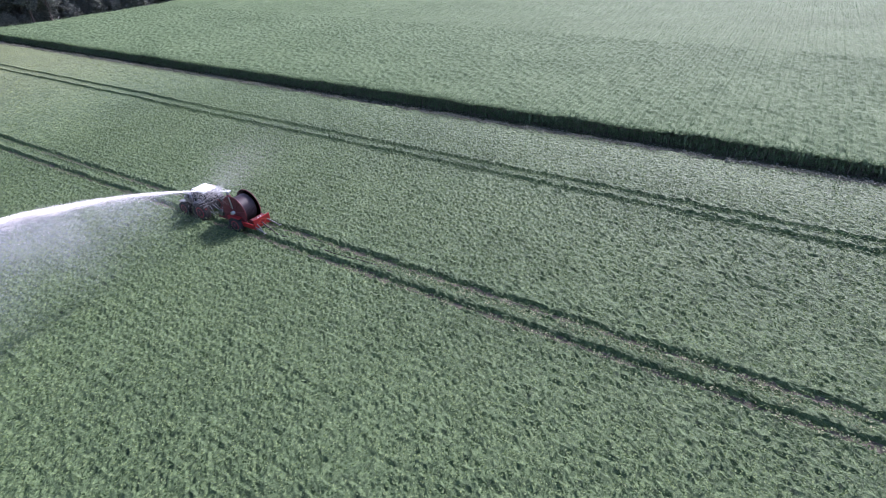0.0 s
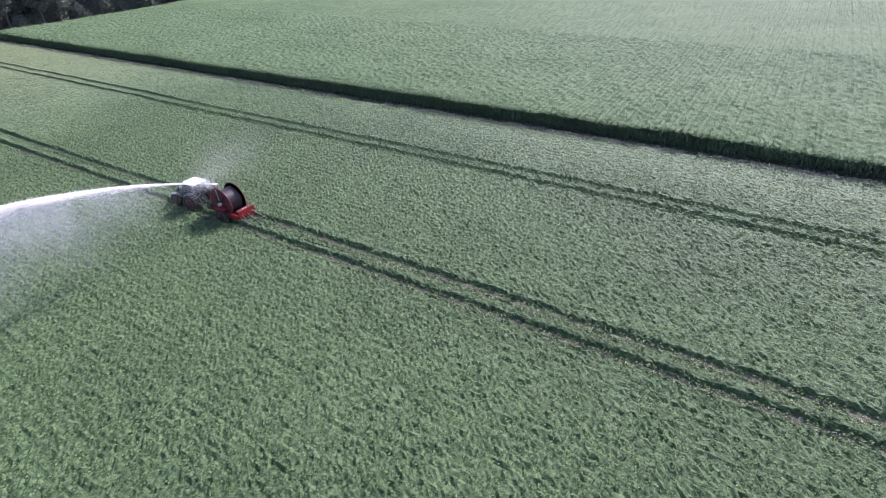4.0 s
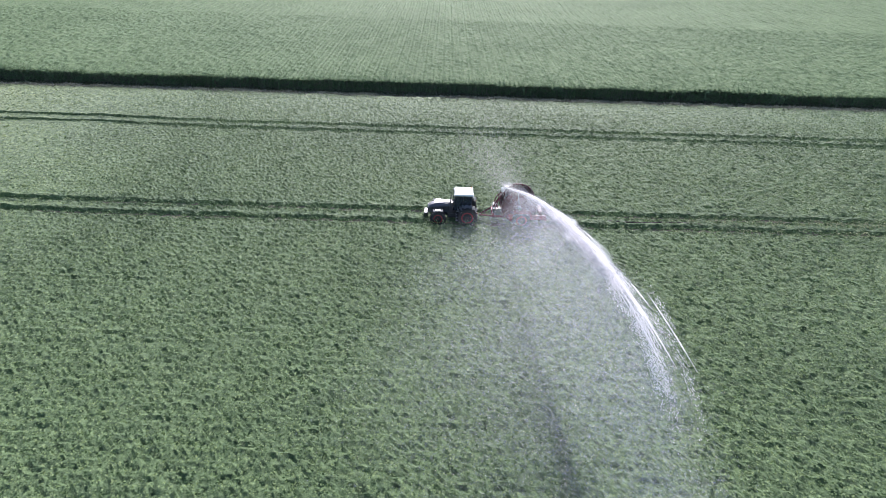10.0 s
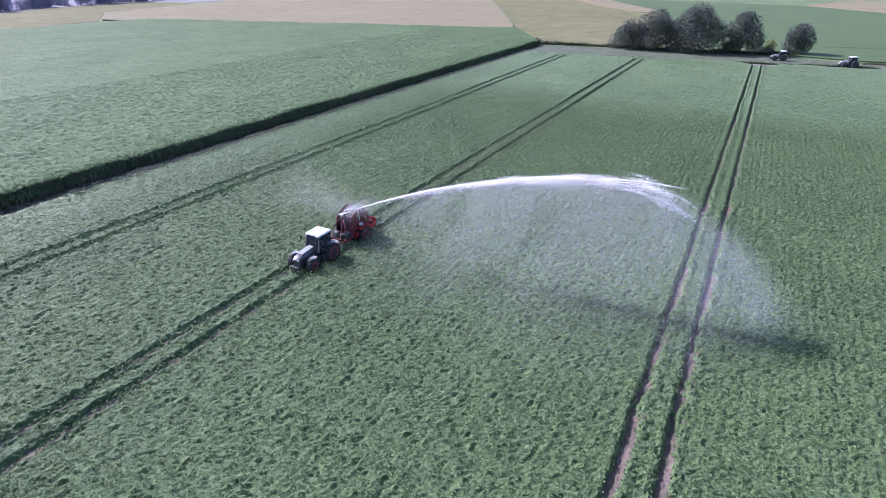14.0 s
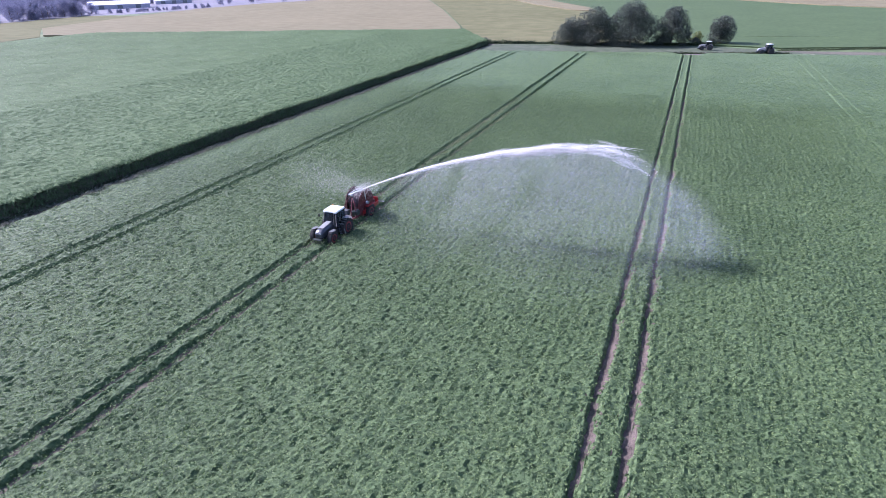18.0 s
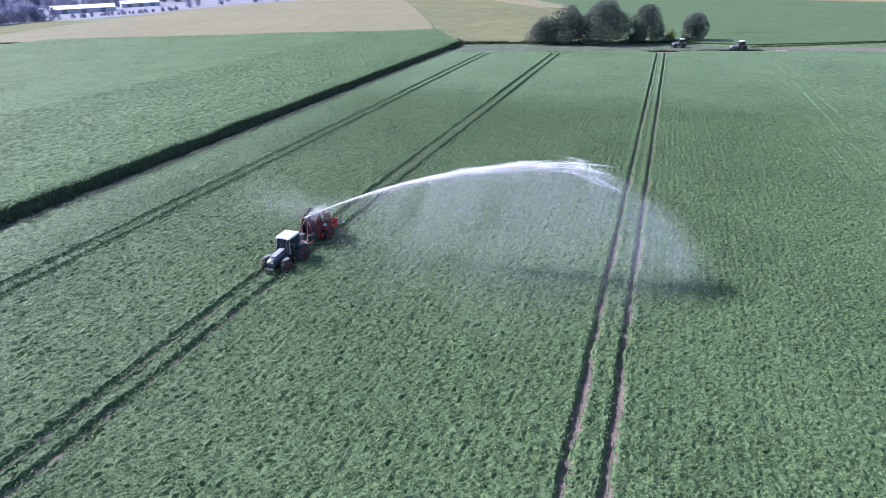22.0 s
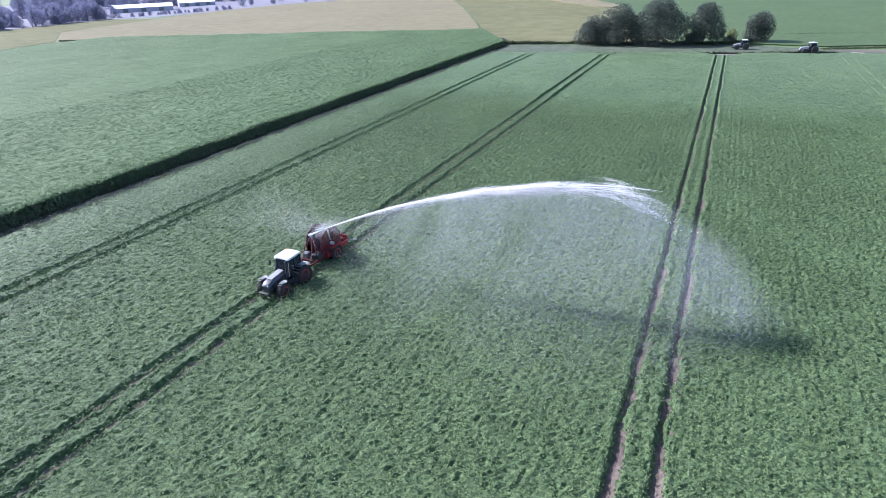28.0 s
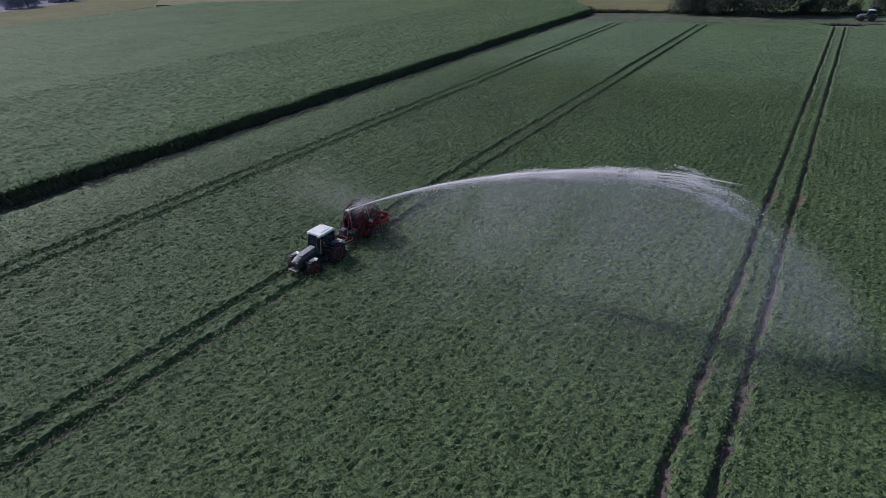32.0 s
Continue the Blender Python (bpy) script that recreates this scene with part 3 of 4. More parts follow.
def blades(name, n, area, size, hang, at_edge=False):
    """Long bent maize leaves: two lengths each."""
    x, y = area[1] - (area[1] - area[0]) * rng.random(n) ** area[4], rng.uniform(area[2], area[3], n)
    y = np.where(rng.random(n) < 0.55, np.round(y / 0.75) * 0.75 + rng.normal(0, 0.09, n), y)
    z = rng.uniform(0.25, 1.75, n) if at_edge else maize(x, y) + rng.uniform(-0.24, 0.05, n)
    ok = y < maize_end(x)
    x, y, z = x[ok], y[ok], z[ok]
    n = len(x)
    az, s = rng.uniform(0, 2 * np.pi, n), rng.uniform(size[0], size[1], n) * (1 + np.maximum(EDGE - x, 0) * 0.004)
    out = np.stack([np.cos(az), np.sin(az), np.zeros(n)], 1)
    side = np.stack([-np.sin(az), np.cos(az), np.zeros(n)], 1) * (s * 0.1)[:, None]
    p0 = np.stack([x, y, z], 1)
    p1 = p0 + out * (s * 0.5)[:, None] + np.array([0, 0, 1]) * (s * rng.uniform(0.1, 0.5, n))[:, None]
    p2 = p1 + out * (s * 0.45)[:, None] - np.array([0, 0, 1]) * (s * rng.uniform(0.05, hang, n))[:, None]
    v = np.stack([p0 - side * 0.6, p0 + side * 0.6, p1 - side, p1 + side, p2], 1).reshape(-1, 3)
    i = np.arange(n)[:, None] * 5
    f = np.concatenate([i + np.array([[0, 1, 3]]), i + np.array([[0, 3, 2]]), i + np.array([[2, 3, 4]])], 1).reshape(-1, 3)
    ob = new(name, mesh_of(name, v, f, M_BLADE))
    ob.parent = corn
    return ob


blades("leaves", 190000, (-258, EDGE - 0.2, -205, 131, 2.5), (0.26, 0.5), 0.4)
blades("edge_leaves", 26000, (EDGE - 0.6, EDGE + 0.1, -205, 93, 1.0), (0.35, 0.7), 0.9, True)
n = 7000
x, y, t = EDGE - 0.18 * rng.integers(0, 14, n) + rng.uniform(-0.06, 0.06, n), rng.uniform(-203, 93, n), rng.uniform(1.3, 1.75, n)
w = 0.022
base = np.stack([x, y, np.zeros(n)], 1)
tops = np.stack([x + rng.normal(0, 0.08, n), y + rng.normal(0, 0.08, n), t], 1)
ring = np.array([(w, 0, 0), (-w / 2, w, 0), (-w / 2, -w, 0)])
v = np.concatenate([base[:, None] + ring, tops[:, None] + ring * 0.5], 1).reshape(-1, 3)
i = np.arange(n)[:, None] * 6
f = np.concatenate([i + np.array([[0, 1, 4, 3]]), i + np.array([[1, 2, 5, 4]]), i + np.array([[2, 0, 3, 5]])], 1).reshape(-1, 4)
stalks = new("stalks", mesh_of("stalks", v, f, M_STALK))
stalks.parent = corn

# ---- verges ----
def tufts(name, strip, n, size, mat, label, category):
    """Rank grass and weeds along a line in plan, with a ragged top."""
    pts = np.array(strip, dtype=float)
    seg = np.linalg.norm(np.diff(pts, axis=0), axis=1)
    along = rng.uniform(0, seg.sum(), n)
    k = np.clip(np.searchsorted(np.cumsum(seg), along), 0, len(seg) - 1)
    part_way = (along - np.concatenate([[0], np.cumsum(seg)])[k]) / seg[k]
    p = pts[k] + (pts[k + 1] - pts[k]) * part_way[:, None]
    p = p + rng.normal(0, size * 0.9, (n, 2))
    z = np.abs(rng.normal(0, size * 0.45, n)) * (0.5 + vnoise(p[:, 0], p[:, 1], 5.0, 41))
    v, f = leaf_arrays(np.column_stack([p, z + 0.05]), rng.uniform(0.5, 1.1, n) * size, rng, tilt=1.1, ratio=0.5)
    return tagged(new(name, mesh_of(name, v, f, mat)), label, category, kind="stuff")


tufts("ditch_verge", [(-70, 97.5), (-44, 102.5), (-14, 106), (8, 110)], 5200, 0.8, M_VERGE, "dark rank grass along the ditch at the field's end", "verge")
# dark tufts added in place of the turning track's dark furrow lines
tufts("headland_tufts", [(-47, 76.0), (-33, 78.4), (-22, 80.2)], 3000, 0.4, M_VERGE, "dark tufts in place of the turning track's dark lines", "weeds")
tufts("headland_tufts", [(-9, 83.4), (0, 85.6), (9, 87.4)], 2600, 0.42, M_VERGE, "dark tufts in place of the turning track's dark lines", "weeds")
tufts("headland_tufts", [(11, 88.6), (20, 91.0), (29, 92.6)], 2400, 0.4, M_VERGE, "dark tufts in place of the turning track's dark lines", "weeds")
tufts("roadside_verge", [(27, 100.5), (46, 108), (69, 118.5), (120, 141)], 4200, 0.5, M_VERGE, "thin dark grass line beside the far field", "verge")
tufts("beet_field_verge", [(19, 137), (34, 141), (50, 144)], 900, 0.4, M_VERGE, "short dark grass line in the beet field", "verge")
tufts("wood_edge_verge", [(-66, -207.0), (-8, -198.6), (120, -198.6)], 9000, 0.55, M_VERGE, "rank dark green grass beside the sandy track", "verge")
n = 44000
x, y = rng.normal(-66.0, 0.75, n), rng.uniform(-197, 76, n)
ok = (vnoise(x, y, 2.5, 43) > 0.2) & (x > EDGE + 0.3)
x, y = x[ok], y[ok]
v, f = leaf_arrays(np.stack([x, y, canopy(x, y) + rng.uniform(0.05, 0.35, len(x))], 1), rng.uniform(0.14, 0.34, len(x)), rng, tilt=1.1, ratio=0.4)
tagged(new("field_margin_grass", mesh_of("field_margin_grass", v, f, M_DRY)), "pale dry grass between the maize and the potatoes", "grass", kind="stuff")
tufts("maize_foot_weeds", [(-67.6, -204), (-67.6, 92)], 9000, 0.4, M_VERGE, "weeds along the foot of the maize", "weeds")


# ---- trees ----
def tree_meshes(height, spread, seed, leaves, leaf, mat, bare=0.25, blobs=14, lean=0.0):
    """A tapered trunk with limbs, and a crown of leaves in clumps with gaps between. Returns the two meshes."""
    r = np.random.default_rng(seed)
    bm = bmesh.new()
    tr = height * 0.022 + 0.05
    top = Vector((lean * height, 0, height * 0.8))
    spine = [Vector((top.x * s * s + r.normal(0, 0.02) * height * s * 0.5, r.normal(0, 0.02) * height * s * 0.5, height * 0.8 * s)) for s in np.linspace(0, 1, 7)]
    tube(bm, spine, [tr * (1.25 if i == 0 else 1 - i * 0.13) for i in range(7)], 7)
    centres, sizes = [], []
    for i in range(blobs):
        s = bare + (1 - bare) * (i + 0.5) / blobs
        swell = math.sin(math.pi * min(1, 0.18 + 0.82 * (s - bare) / (1 - bare))) ** 0.6
        a = i * 2.4 + r.uniform(-0.5, 0.5)
        d = spread * 0.5 * swell * r.uniform(0.35, 0.75)
        c = Vector((d * math.cos(a) + lean * height * s * s, d * math.sin(a), height * (s * 0.93)))
        centres.append(c)
        sizes.append(spread * r.uniform(0.17, 0.27))
        root = spine[max(1, min(5, int(s * 5)))]
        tube(bm, [root, root.lerp(c, 0.55) + Vector((0, 0, 0.04 * height)), c], [tr * 0.38, tr * 0.22, tr * 0.06], 5)
    trunk = bpy.data.meshes.new("trunk")
    bm.to_mesh(trunk)
    bm.free()
    trunk.materials.append(M_BARK)
    cs, ss = np.array([tuple(c) for c in centres]), np.array(sizes)
    pick = r.integers(0, blobs, leaves)
    d = r.normal(0, 1, (leaves, 3))
    d /= np.linalg.norm(d, axis=1, keepdims=True)
    rad = ss[pick] * (r.uniform(0.3, 1.0, leaves) ** 0.45) * (0.8 + 0.4 * vnoise(d[:, 0] * 3 + pick, d[:, 2] * 3, 0.8, seed))
    p = cs[pick] + d * rad[:, None] * np.array([1, 1, 0.85])
    p[:, 2] = np.maximum(p[:, 2], 0.15)
    v, f = leaf_arrays(p, r.uniform(0.6, 1.2, leaves) * leaf, r, tilt=1.0, ratio=0.75)
    return trunk, mesh_of("crown", v, f, mat)


def tree(name, meshes, at, turn, size, label, group="", category="tree"):
    base = new(name)
    base.matrix_world = pose(*at, 0, 0, turn) @ Matrix.Diagonal((size, size, size, 1))
    for nm, me in zip(("trunk", "crown"), meshes):
        o = new(nm, me)
        o.parent = base
    return tagged(base, label, category, group)


G = "trees at the end of the field"
tree("bush", tree_meshes(7.6, 13.0, 11, 9000, 0.46, M_OAK, bare=0.08, blobs=16), (-39.0, 101.5, 0), 20, 1, "large dark green bush at the ditch, leafy to the ground", G, "bush")
tree("oak_tree", tree_meshes(10.8, 15.0, 12, 12000, 0.48, M_OAK, bare=0.1, blobs=18), (-30.8, 103.0, 0), 60, 1, "dark green rounded oak tree beside the ditch", G)
tree("oak_tree", tree_meshes(13.0, 18.0, 13, 16000, 0.48, M_OAK, bare=0.08, blobs=24), (-18.9, 104.0, 0), 110, 1, "tallest broad dark green oak in the clump", G)
tree("oak_tree", tree_meshes(11.8, 12.6, 14, 11000, 0.46, M_OAK, bare=0.12, blobs=20), (-5.7, 108.0, 0), 200, 1, "egg-shaped dark green tree standing apart", G)
tree("oak_tree", tree_meshes(8.4, 10.0, 15, 8000, 0.42, M_OAK, bare=0.16, blobs=16), (10.2, 115.2, 0), 310, 1, "small round dark green tree beside the farm track", G)
tree("shrub", tree_meshes(3.6, 4.6, 16, 1300, 0.34, M_SHRUB, bare=0.1, blobs=9), (2.4, 116.0, 0), 40, 1, "small yellow-green shrub between two trees", "", "shrub")
low_bush = tree_meshes(3.0, 5.0, 17, 1200, 0.4, M_OAK, bare=0.05, blobs=9)
for x, y, s in ((-10.0, 106.5, 1.0), (2.0, 109.5, 0.75), (-24, 102.5, 0.9), (-70.4, 97.6, 0.62), (7.5, 112.5, 0.6)):
    tree("bush", low_bush, (x, y, 0), x * 37, s, "low dark green bush on the ditch bank", "low bushes on the ditch bank", "bush")

kinds = [tree_meshes(13.5, 10.5, 31, 1450, 0.88, M_WOOD, bare=0.14, blobs=14), tree_meshes(15.0, 8.5, 32, 1300, 0.82, M_WOOD, bare=0.34, blobs=12),
         tree_meshes(11.5, 11.0, 33, 1450, 0.88, M_WOOD, bare=0.1, blobs=14), tree_meshes(14.0, 8.0, 34, 1150, 0.77, M_WOOD, bare=0.42, blobs=11)]
under = tree_meshes(4.2, 7.5, 35, 900, 0.6, M_WOOD, bare=0.04, blobs=9)
wr = random.Random(5)


def wood_edge(x):
    return min(-207.5, -210.3 + 0.055 * (x + 30))


for row, (back, step) in enumerate(((2.0, 4.6), (6.5, 4.6), (11.5, 5.0), (17.5, 6.0), (24.0, 7.0))):
    x = -165.0
    while x < 60:
        if not (row < 1 and wr.random() < 0.15):
            tree("woodland_tree", wr.choice(kinds if row else kinds[1:]), (x + wr.uniform(-1.2, 1.2), wood_edge(x) - back + wr.uniform(-1.6, 1.6), 0), wr.uniform(0, 360), wr.uniform(0.8, 1.15), "woodland tree with a slim trunk and dull green crown", "trees of the wood")
        x += step * wr.uniform(0.75, 1.3)
for row in range(2):
    x = -165.0
    while x < 60:
        tree("woodland_bush", under, (x, wood_edge(x) - 1.6 - row * 4.0 + wr.uniform(-1.2, 1.0), 0), wr.uniform(0, 360), wr.uniform(0.6, 1.15), "dark undergrowth bush at the wood's edge", "undergrowth of the wood", "bush")
        x += wr.uniform(2.6, 6.5)


# ---- tractor ----
def wheel(parent, name, at, radius, width, rim_mat, lugs):
    """A ribbed tractor wheel; its axle runs along x."""
    w, r = width / 2, radius
    bm = lathe(bmesh.new(), [(r * 0.68, -w * 0.84), (r * 0.82, -w), (r * 0.93, -w * 0.95), (r * 0.97, -w * 0.6), (r * 0.97, w * 0.6), (r * 0.93, w * 0.95), (r * 0.82, w), (r * 0.68, w * 0.84)], n=32)
    for i in range(lugs):
        for s in (-1, 1):
            a = 2 * math.pi * (i + (0.5 if s > 0 else 0)) / lugs
            lug = bmesh.ops.create_cube(bm, size=1.0)["verts"]
            bmesh.ops.scale(bm, vec=(w * 1.05, 0.07 * r / 0.8, r * 0.075), verts=lug)
            bmesh.ops.transform(bm, matrix=pose(0, 0, 0, math.degrees(a)) @ pose(s * w * 0.48, 0, r * 0.985, 0, 0, s * 38), verts=lug)
    top = new("wheel")
    top.parent, top.matrix_basis = parent, pose(*at)
    part("tyre", bm, M_TYRE, top)
    bm = lathe(bmesh.new(), [(r * 0.7, -w * 0.83), (r * 0.64, -w * 0.76), (r * 0.58, -w * 0.9), (r * 0.24, -w * 0.72), (r * 0.2, -w * 0.8), (r * 0.05, -w * 0.82), (r * 0.05, w * 0.82), (r * 0.2, w * 0.8), (r * 0.24, w * 0.72), (r * 0.58, w * 0.9), (r * 0.64, w * 0.76), (r * 0.7, w * 0.83)], n=24)
    for k in range(8):
        a = 2 * math.pi * k / 8
        for s in (-1, 1):
            lathe(bm, [(0.022, 0), (0.022, 0.05), (0.012, 0.06)], (s * w * 0.8, r * 0.14 * math.cos(a), r * 0.14 * math.sin(a)), n=6)
    part("rim", bm, rim_mat, top)
    return top


def tractor(name, label, paint, rim_mat, roof_mat):
    """A large four-wheel-drive tractor that faces -y; its base is below the rear axle."""
    t = new(name)
    tagged(t, label, "tractor")
    for s in (-1, 1):
        wheel(t, "wheel", (s * 1.08, 0, 1.02), 1.02, 0.62, rim_mat, 20)
        wheel(t, "wheel", (s * 1.06, -2.95, 0.78), 0.78, 0.5, rim_mat, 18)
    bm = bmesh.new()
    box(bm, (0.72, 3.5, 0.55), (0, -1.75, 0.95), bevel=0.05)
    box(bm, (1.5, 0.42, 0.42), (0, 0, 1.02), bevel=0.08)
    box(bm, (1.6, 0.28, 0.26), (0, -2.95, 0.78), bevel=0.05)
    box(bm, (0.9, 0.9, 0.7), (0, -0.1, 1.25), bevel=0.06)
    part("chassis", bm, M_BLACK, t)
    bm = bmesh.new()
    secs = [(-1.55, 0.5, 1.15, 2.12, 0.36), (-2.2, 0.5, 1.12, 2.1, 0.35), (-3.1, 0.48, 1.1, 2.0, 0.32), (-3.7, 0.46, 1.05, 1.86, 0.3), (-3.98, 0.4, 1.05, 1.68, 0.26), (-4.06, 0.34, 1.1, 1.5, 0.24)]
    rings = []
    for y, w, z0, z1, wt in secs:
        zm = z0 + (z1 - z0) * 0.72
        rings.append([bm.verts.new(p) for p in ((-w, y, z0), (-w * 1.03, y, zm), (-wt, y, z1 - 0.03), (0, y, z1), (wt, y, z1 - 0.03), (w * 1.03, y, zm), (w, y, z0))])
    for a, b in zip(rings, rings[1:]):
        for i in range(6):
            bm.faces.new((a[i], a[i + 1], b[i + 1], b[i]))
    bm.faces.new(rings[0])
    bm.faces.new(rings[-1])
    bmesh.ops.recalc_face_normals(bm, faces=bm.faces)
    bmesh.ops.bevel(bm, geom=[e for e in bm.edges if e.calc_face_angle(0) > 0.5], offset=0.03, segments=2, affect="EDGES")
    hood = part("hood", bm, paint, t)
    # paler strip laid on the hood to show the sheen along its top
    part("hood_sheen", box(bmesh.new(), (0.56, 1.75, 0.03), (0, -2.5, 2.07), (4.5, 0, 0), bevel=0.012), M_SILVER, hood, "silver-grey strip on top of the hood, painted as its sheen")
    bm = bmesh.new()
    for k in range(6):
        box(bm, (0.56, 0.02, 0.03), (0, -4.05, 1.16 + k * 0.06), bevel=0.006)
    part("grille", bm, M_BLACK, hood)
    for s in (-1, 1):
        part("headlight", box(bmesh.new(), (0.16, 0.05, 0.1), (s * 0.26, -4.0, 1.58), bevel=0.02), M_LAMP, hood)
        bm = bmesh.new()
        for k in range(5):
            box(bm, (0.02, 0.5, 0.035), (s * 0.51, -2.6, 1.3 + k * 0.09), bevel=0.006)
        part("side_vent", bm, M_BLACK, hood)
    bm = bmesh.new()
    box(bm, (1.0, 0.45, 0.5), (0, -4.2, 0.75), bevel=0.08)
    for k in range(6):
        box(bm, (0.02, 0.47, 0.46), (-0.4 + k * 0.16, -4.21, 0.75), bevel=0.004)
    part("front_weight", bm, M_DARK, t)
    for s in (-1, 1):
        bm = bmesh.new()
        for k in range(7):
            am = radians(36 + k * 17)
            box(bm, (0.56, 0.37, 0.035), (s * 1.05, -math.cos(am) * 1.14, 1.02 + math.sin(am) * 1.14), (math.degrees(am) - 90, 0, 0), bevel=0.01)
        part("rear_fender", bm, M_GREY, t, "grey rear mudguard")
        bm = bmesh.new()
        for k in range(4):
            am = radians(62 + k * 17)
            box(bm, (0.4, 0.28, 0.025), (s * 1.06, -2.95 - math.cos(am) * 0.88, 0.78 + math.sin(am) * 0.88), (math.degrees(am) - 90, 0, 0), bevel=0.01)
        part("front_fender", bm, M_GREY, t, "grey front mudguard")
    cab = new("cab")
    cab.parent = t
    bm = bmesh.new()
    corners = [(-0.78, -1.55, 1.5), (0.78, -1.55, 1.5), (0.82, 0.3, 1.75), (-0.82, 0.3, 1.75)]
    heads = [(-0.7, -1.25, 3.05), (0.7, -1.25, 3.05), (0.74, 0.42, 3.05), (-0.74, 0.42, 3.05)]
    for a, b in zip(corners, heads):
        tube(bm, [a, b], 0.05, 6)
    for k in range(4):
        tube(bm, [corners[k], corners[(k + 1) % 4]], 0.045, 6)
        tube(bm, [heads[k], heads[(k + 1) % 4]], 0.045, 6)
    for s in (-1, 1):
        tube(bm, [(s * 0.8, -0.55, 1.55), (s * 0.73, -0.45, 3.05)], 0.04, 6)
    part("cab_frame", bm, M_BLACK, cab)
    for k in range(4):
        a, b, c, d = Vector(corners[k]), Vector(corners[(k + 1) % 4]), Vector(heads[(k + 1) % 4]), Vector(heads[k])
        bm = bmesh.new()
        q = [bm.verts.new(p) for p in (a, b, c, d)]
        g = bmesh.ops.extrude_face_region(bm, geom=[bm.faces.new(q)])
        nrm = (b - a).cross(d - a).normalized() * 0.012
        bmesh.ops.translate(bm, vec=nrm, verts=[e for e in g["geom"] if isinstance(e, bmesh.types.BMVert)])
        bmesh.ops.recalc_face_normals(bm, faces=bm.faces)
        part("window", bm, M_GLASS, cab)
    bm = bmesh.new()
    box(bm, (1.62, 1.95, 0.2), (0, -0.4, 3.18), bevel=0.07, taper=0.94)
    box(bm, (1.1, 1.2, 0.07), (0, -0.35, 3.3), bevel=0.03, taper=0.9)
    part("roof", bm, roof_mat, cab, "sunlit off-white cab roof")
    bm = bmesh.new()
    box(bm, (0.5, 0.5, 0.14), (0, -0.3, 1.95), bevel=0.05)
    box(bm, (0.48, 0.12, 0.65), (0, -0.02, 2.3), (-8, 0, 0), bevel=0.05)
    part("seat", bm, M_BLACK, cab)
    bm = lathe(bmesh.new(), [(0.2, -0.015), (0.22, 0), (0.2, 0.015), (0.18, 0)], (0, 0, 0), "Z", 18)
    bmesh.ops.transform(bm, matrix=pose(0, -0.95, 2.15, 35), verts=bm.verts)
    part("steering_wheel", bm, M_BLACK, cab)
    part("floor", box(bmesh.new(), (1.5, 1.8, 0.1), (0, -0.6, 1.5), bevel=0.02), M_BLACK, cab)
    for s in (-1, 1):
        bm = bmesh.new()
        tube(bm, [(s * 0.72, -1.3, 2.85), (s * 1.2, -1.45, 2.8)], 0.02, 6)
        box(bm, (0.22, 0.06, 0.4), (s * 1.28, -1.46, 2.6), bevel=0.025)
        part("mirror", bm, M_BLACK, t)
        bm = bmesh.new()
        for k in range(4):
            box(bm, (0.22, 0.3, 0.03), (s * (0.75 + 0.06 * (3 - k)), -1.0, 0.5 + k * 0.3), bevel=0.008)
        tube(bm, [(s * 0.95, -1.14, 0.45), (s * 0.76, -1.14, 1.45)], 0.018, 5)
        tube(bm, [(s * 0.95, -0.86, 0.45), (s * 0.76, -0.86, 1.45)], 0.018, 5)
        part("step", bm, M_STEEL, t)
        part("work_light", box(bmesh.new(), (0.16, 0.08, 0.1), (s * 0.6, -1.4, 3.12), bevel=0.02), M_LAMP, t)
        part("rear_light", box(bmesh.new(), (0.14, 0.06, 0.1), (s * 1.2, 0.98, 1.55), bevel=0.02), M_RED, t)
        part("fuel_tank", box(bmesh.new(), (0.34, 1.0, 0.5), (s * 0.6, -1.5, 0.95), bevel=0.07), M_BLACK, t)
    bm = tube(bmesh.new(), [(0.62, -1.72, 1.5), (0.66, -1.72, 2.3), (0.66, -1.7, 3.0), (0.66, -1.62, 3.15)], [0.09, 0.09, 0.05, 0.05], 10)
    part("exhaust", bm, M_BLACK, t)
    part("beacon", lathe(bmesh.new(), [(0.06, 0), (0.06, 0.1), (0.03, 0.14)], (-0.55, 0.35, 3.28), "Z", 10), M_AMBER, t)
    bm = bmesh.new()
    for s in (-1, 1):
        tube(bm, [(s * 0.38, 0.2, 0.75), (s * 0.42, 1.1, 0.55)], 0.05, 6)
        tube(bm, [(s * 0.3, 0.3, 1.45), (s * 0.42, 1.0, 0.6)], 0.03, 6)
    tube(bm, [(0, 0.35, 1.4), (0, 1.05, 1.1)], 0.04, 6)
    box(bm, (0.2, 0.5, 0.1), (0, 0.7, 0.5), bevel=0.02)
    part("hitch", bm, M_STEEL, t)
    return t


TRACTOR_Y = -66.19
main = tractor("tractor", "dark grey tractor with red wheels and white cab roof", M_HOOD, M_RIM, M_WHITE)
main.matrix_world = pose(-30.1, TRACTOR_Y + 0.2, 0.0) @ Matrix.Diagonal((1.0, 0.88, 0.9, 1))


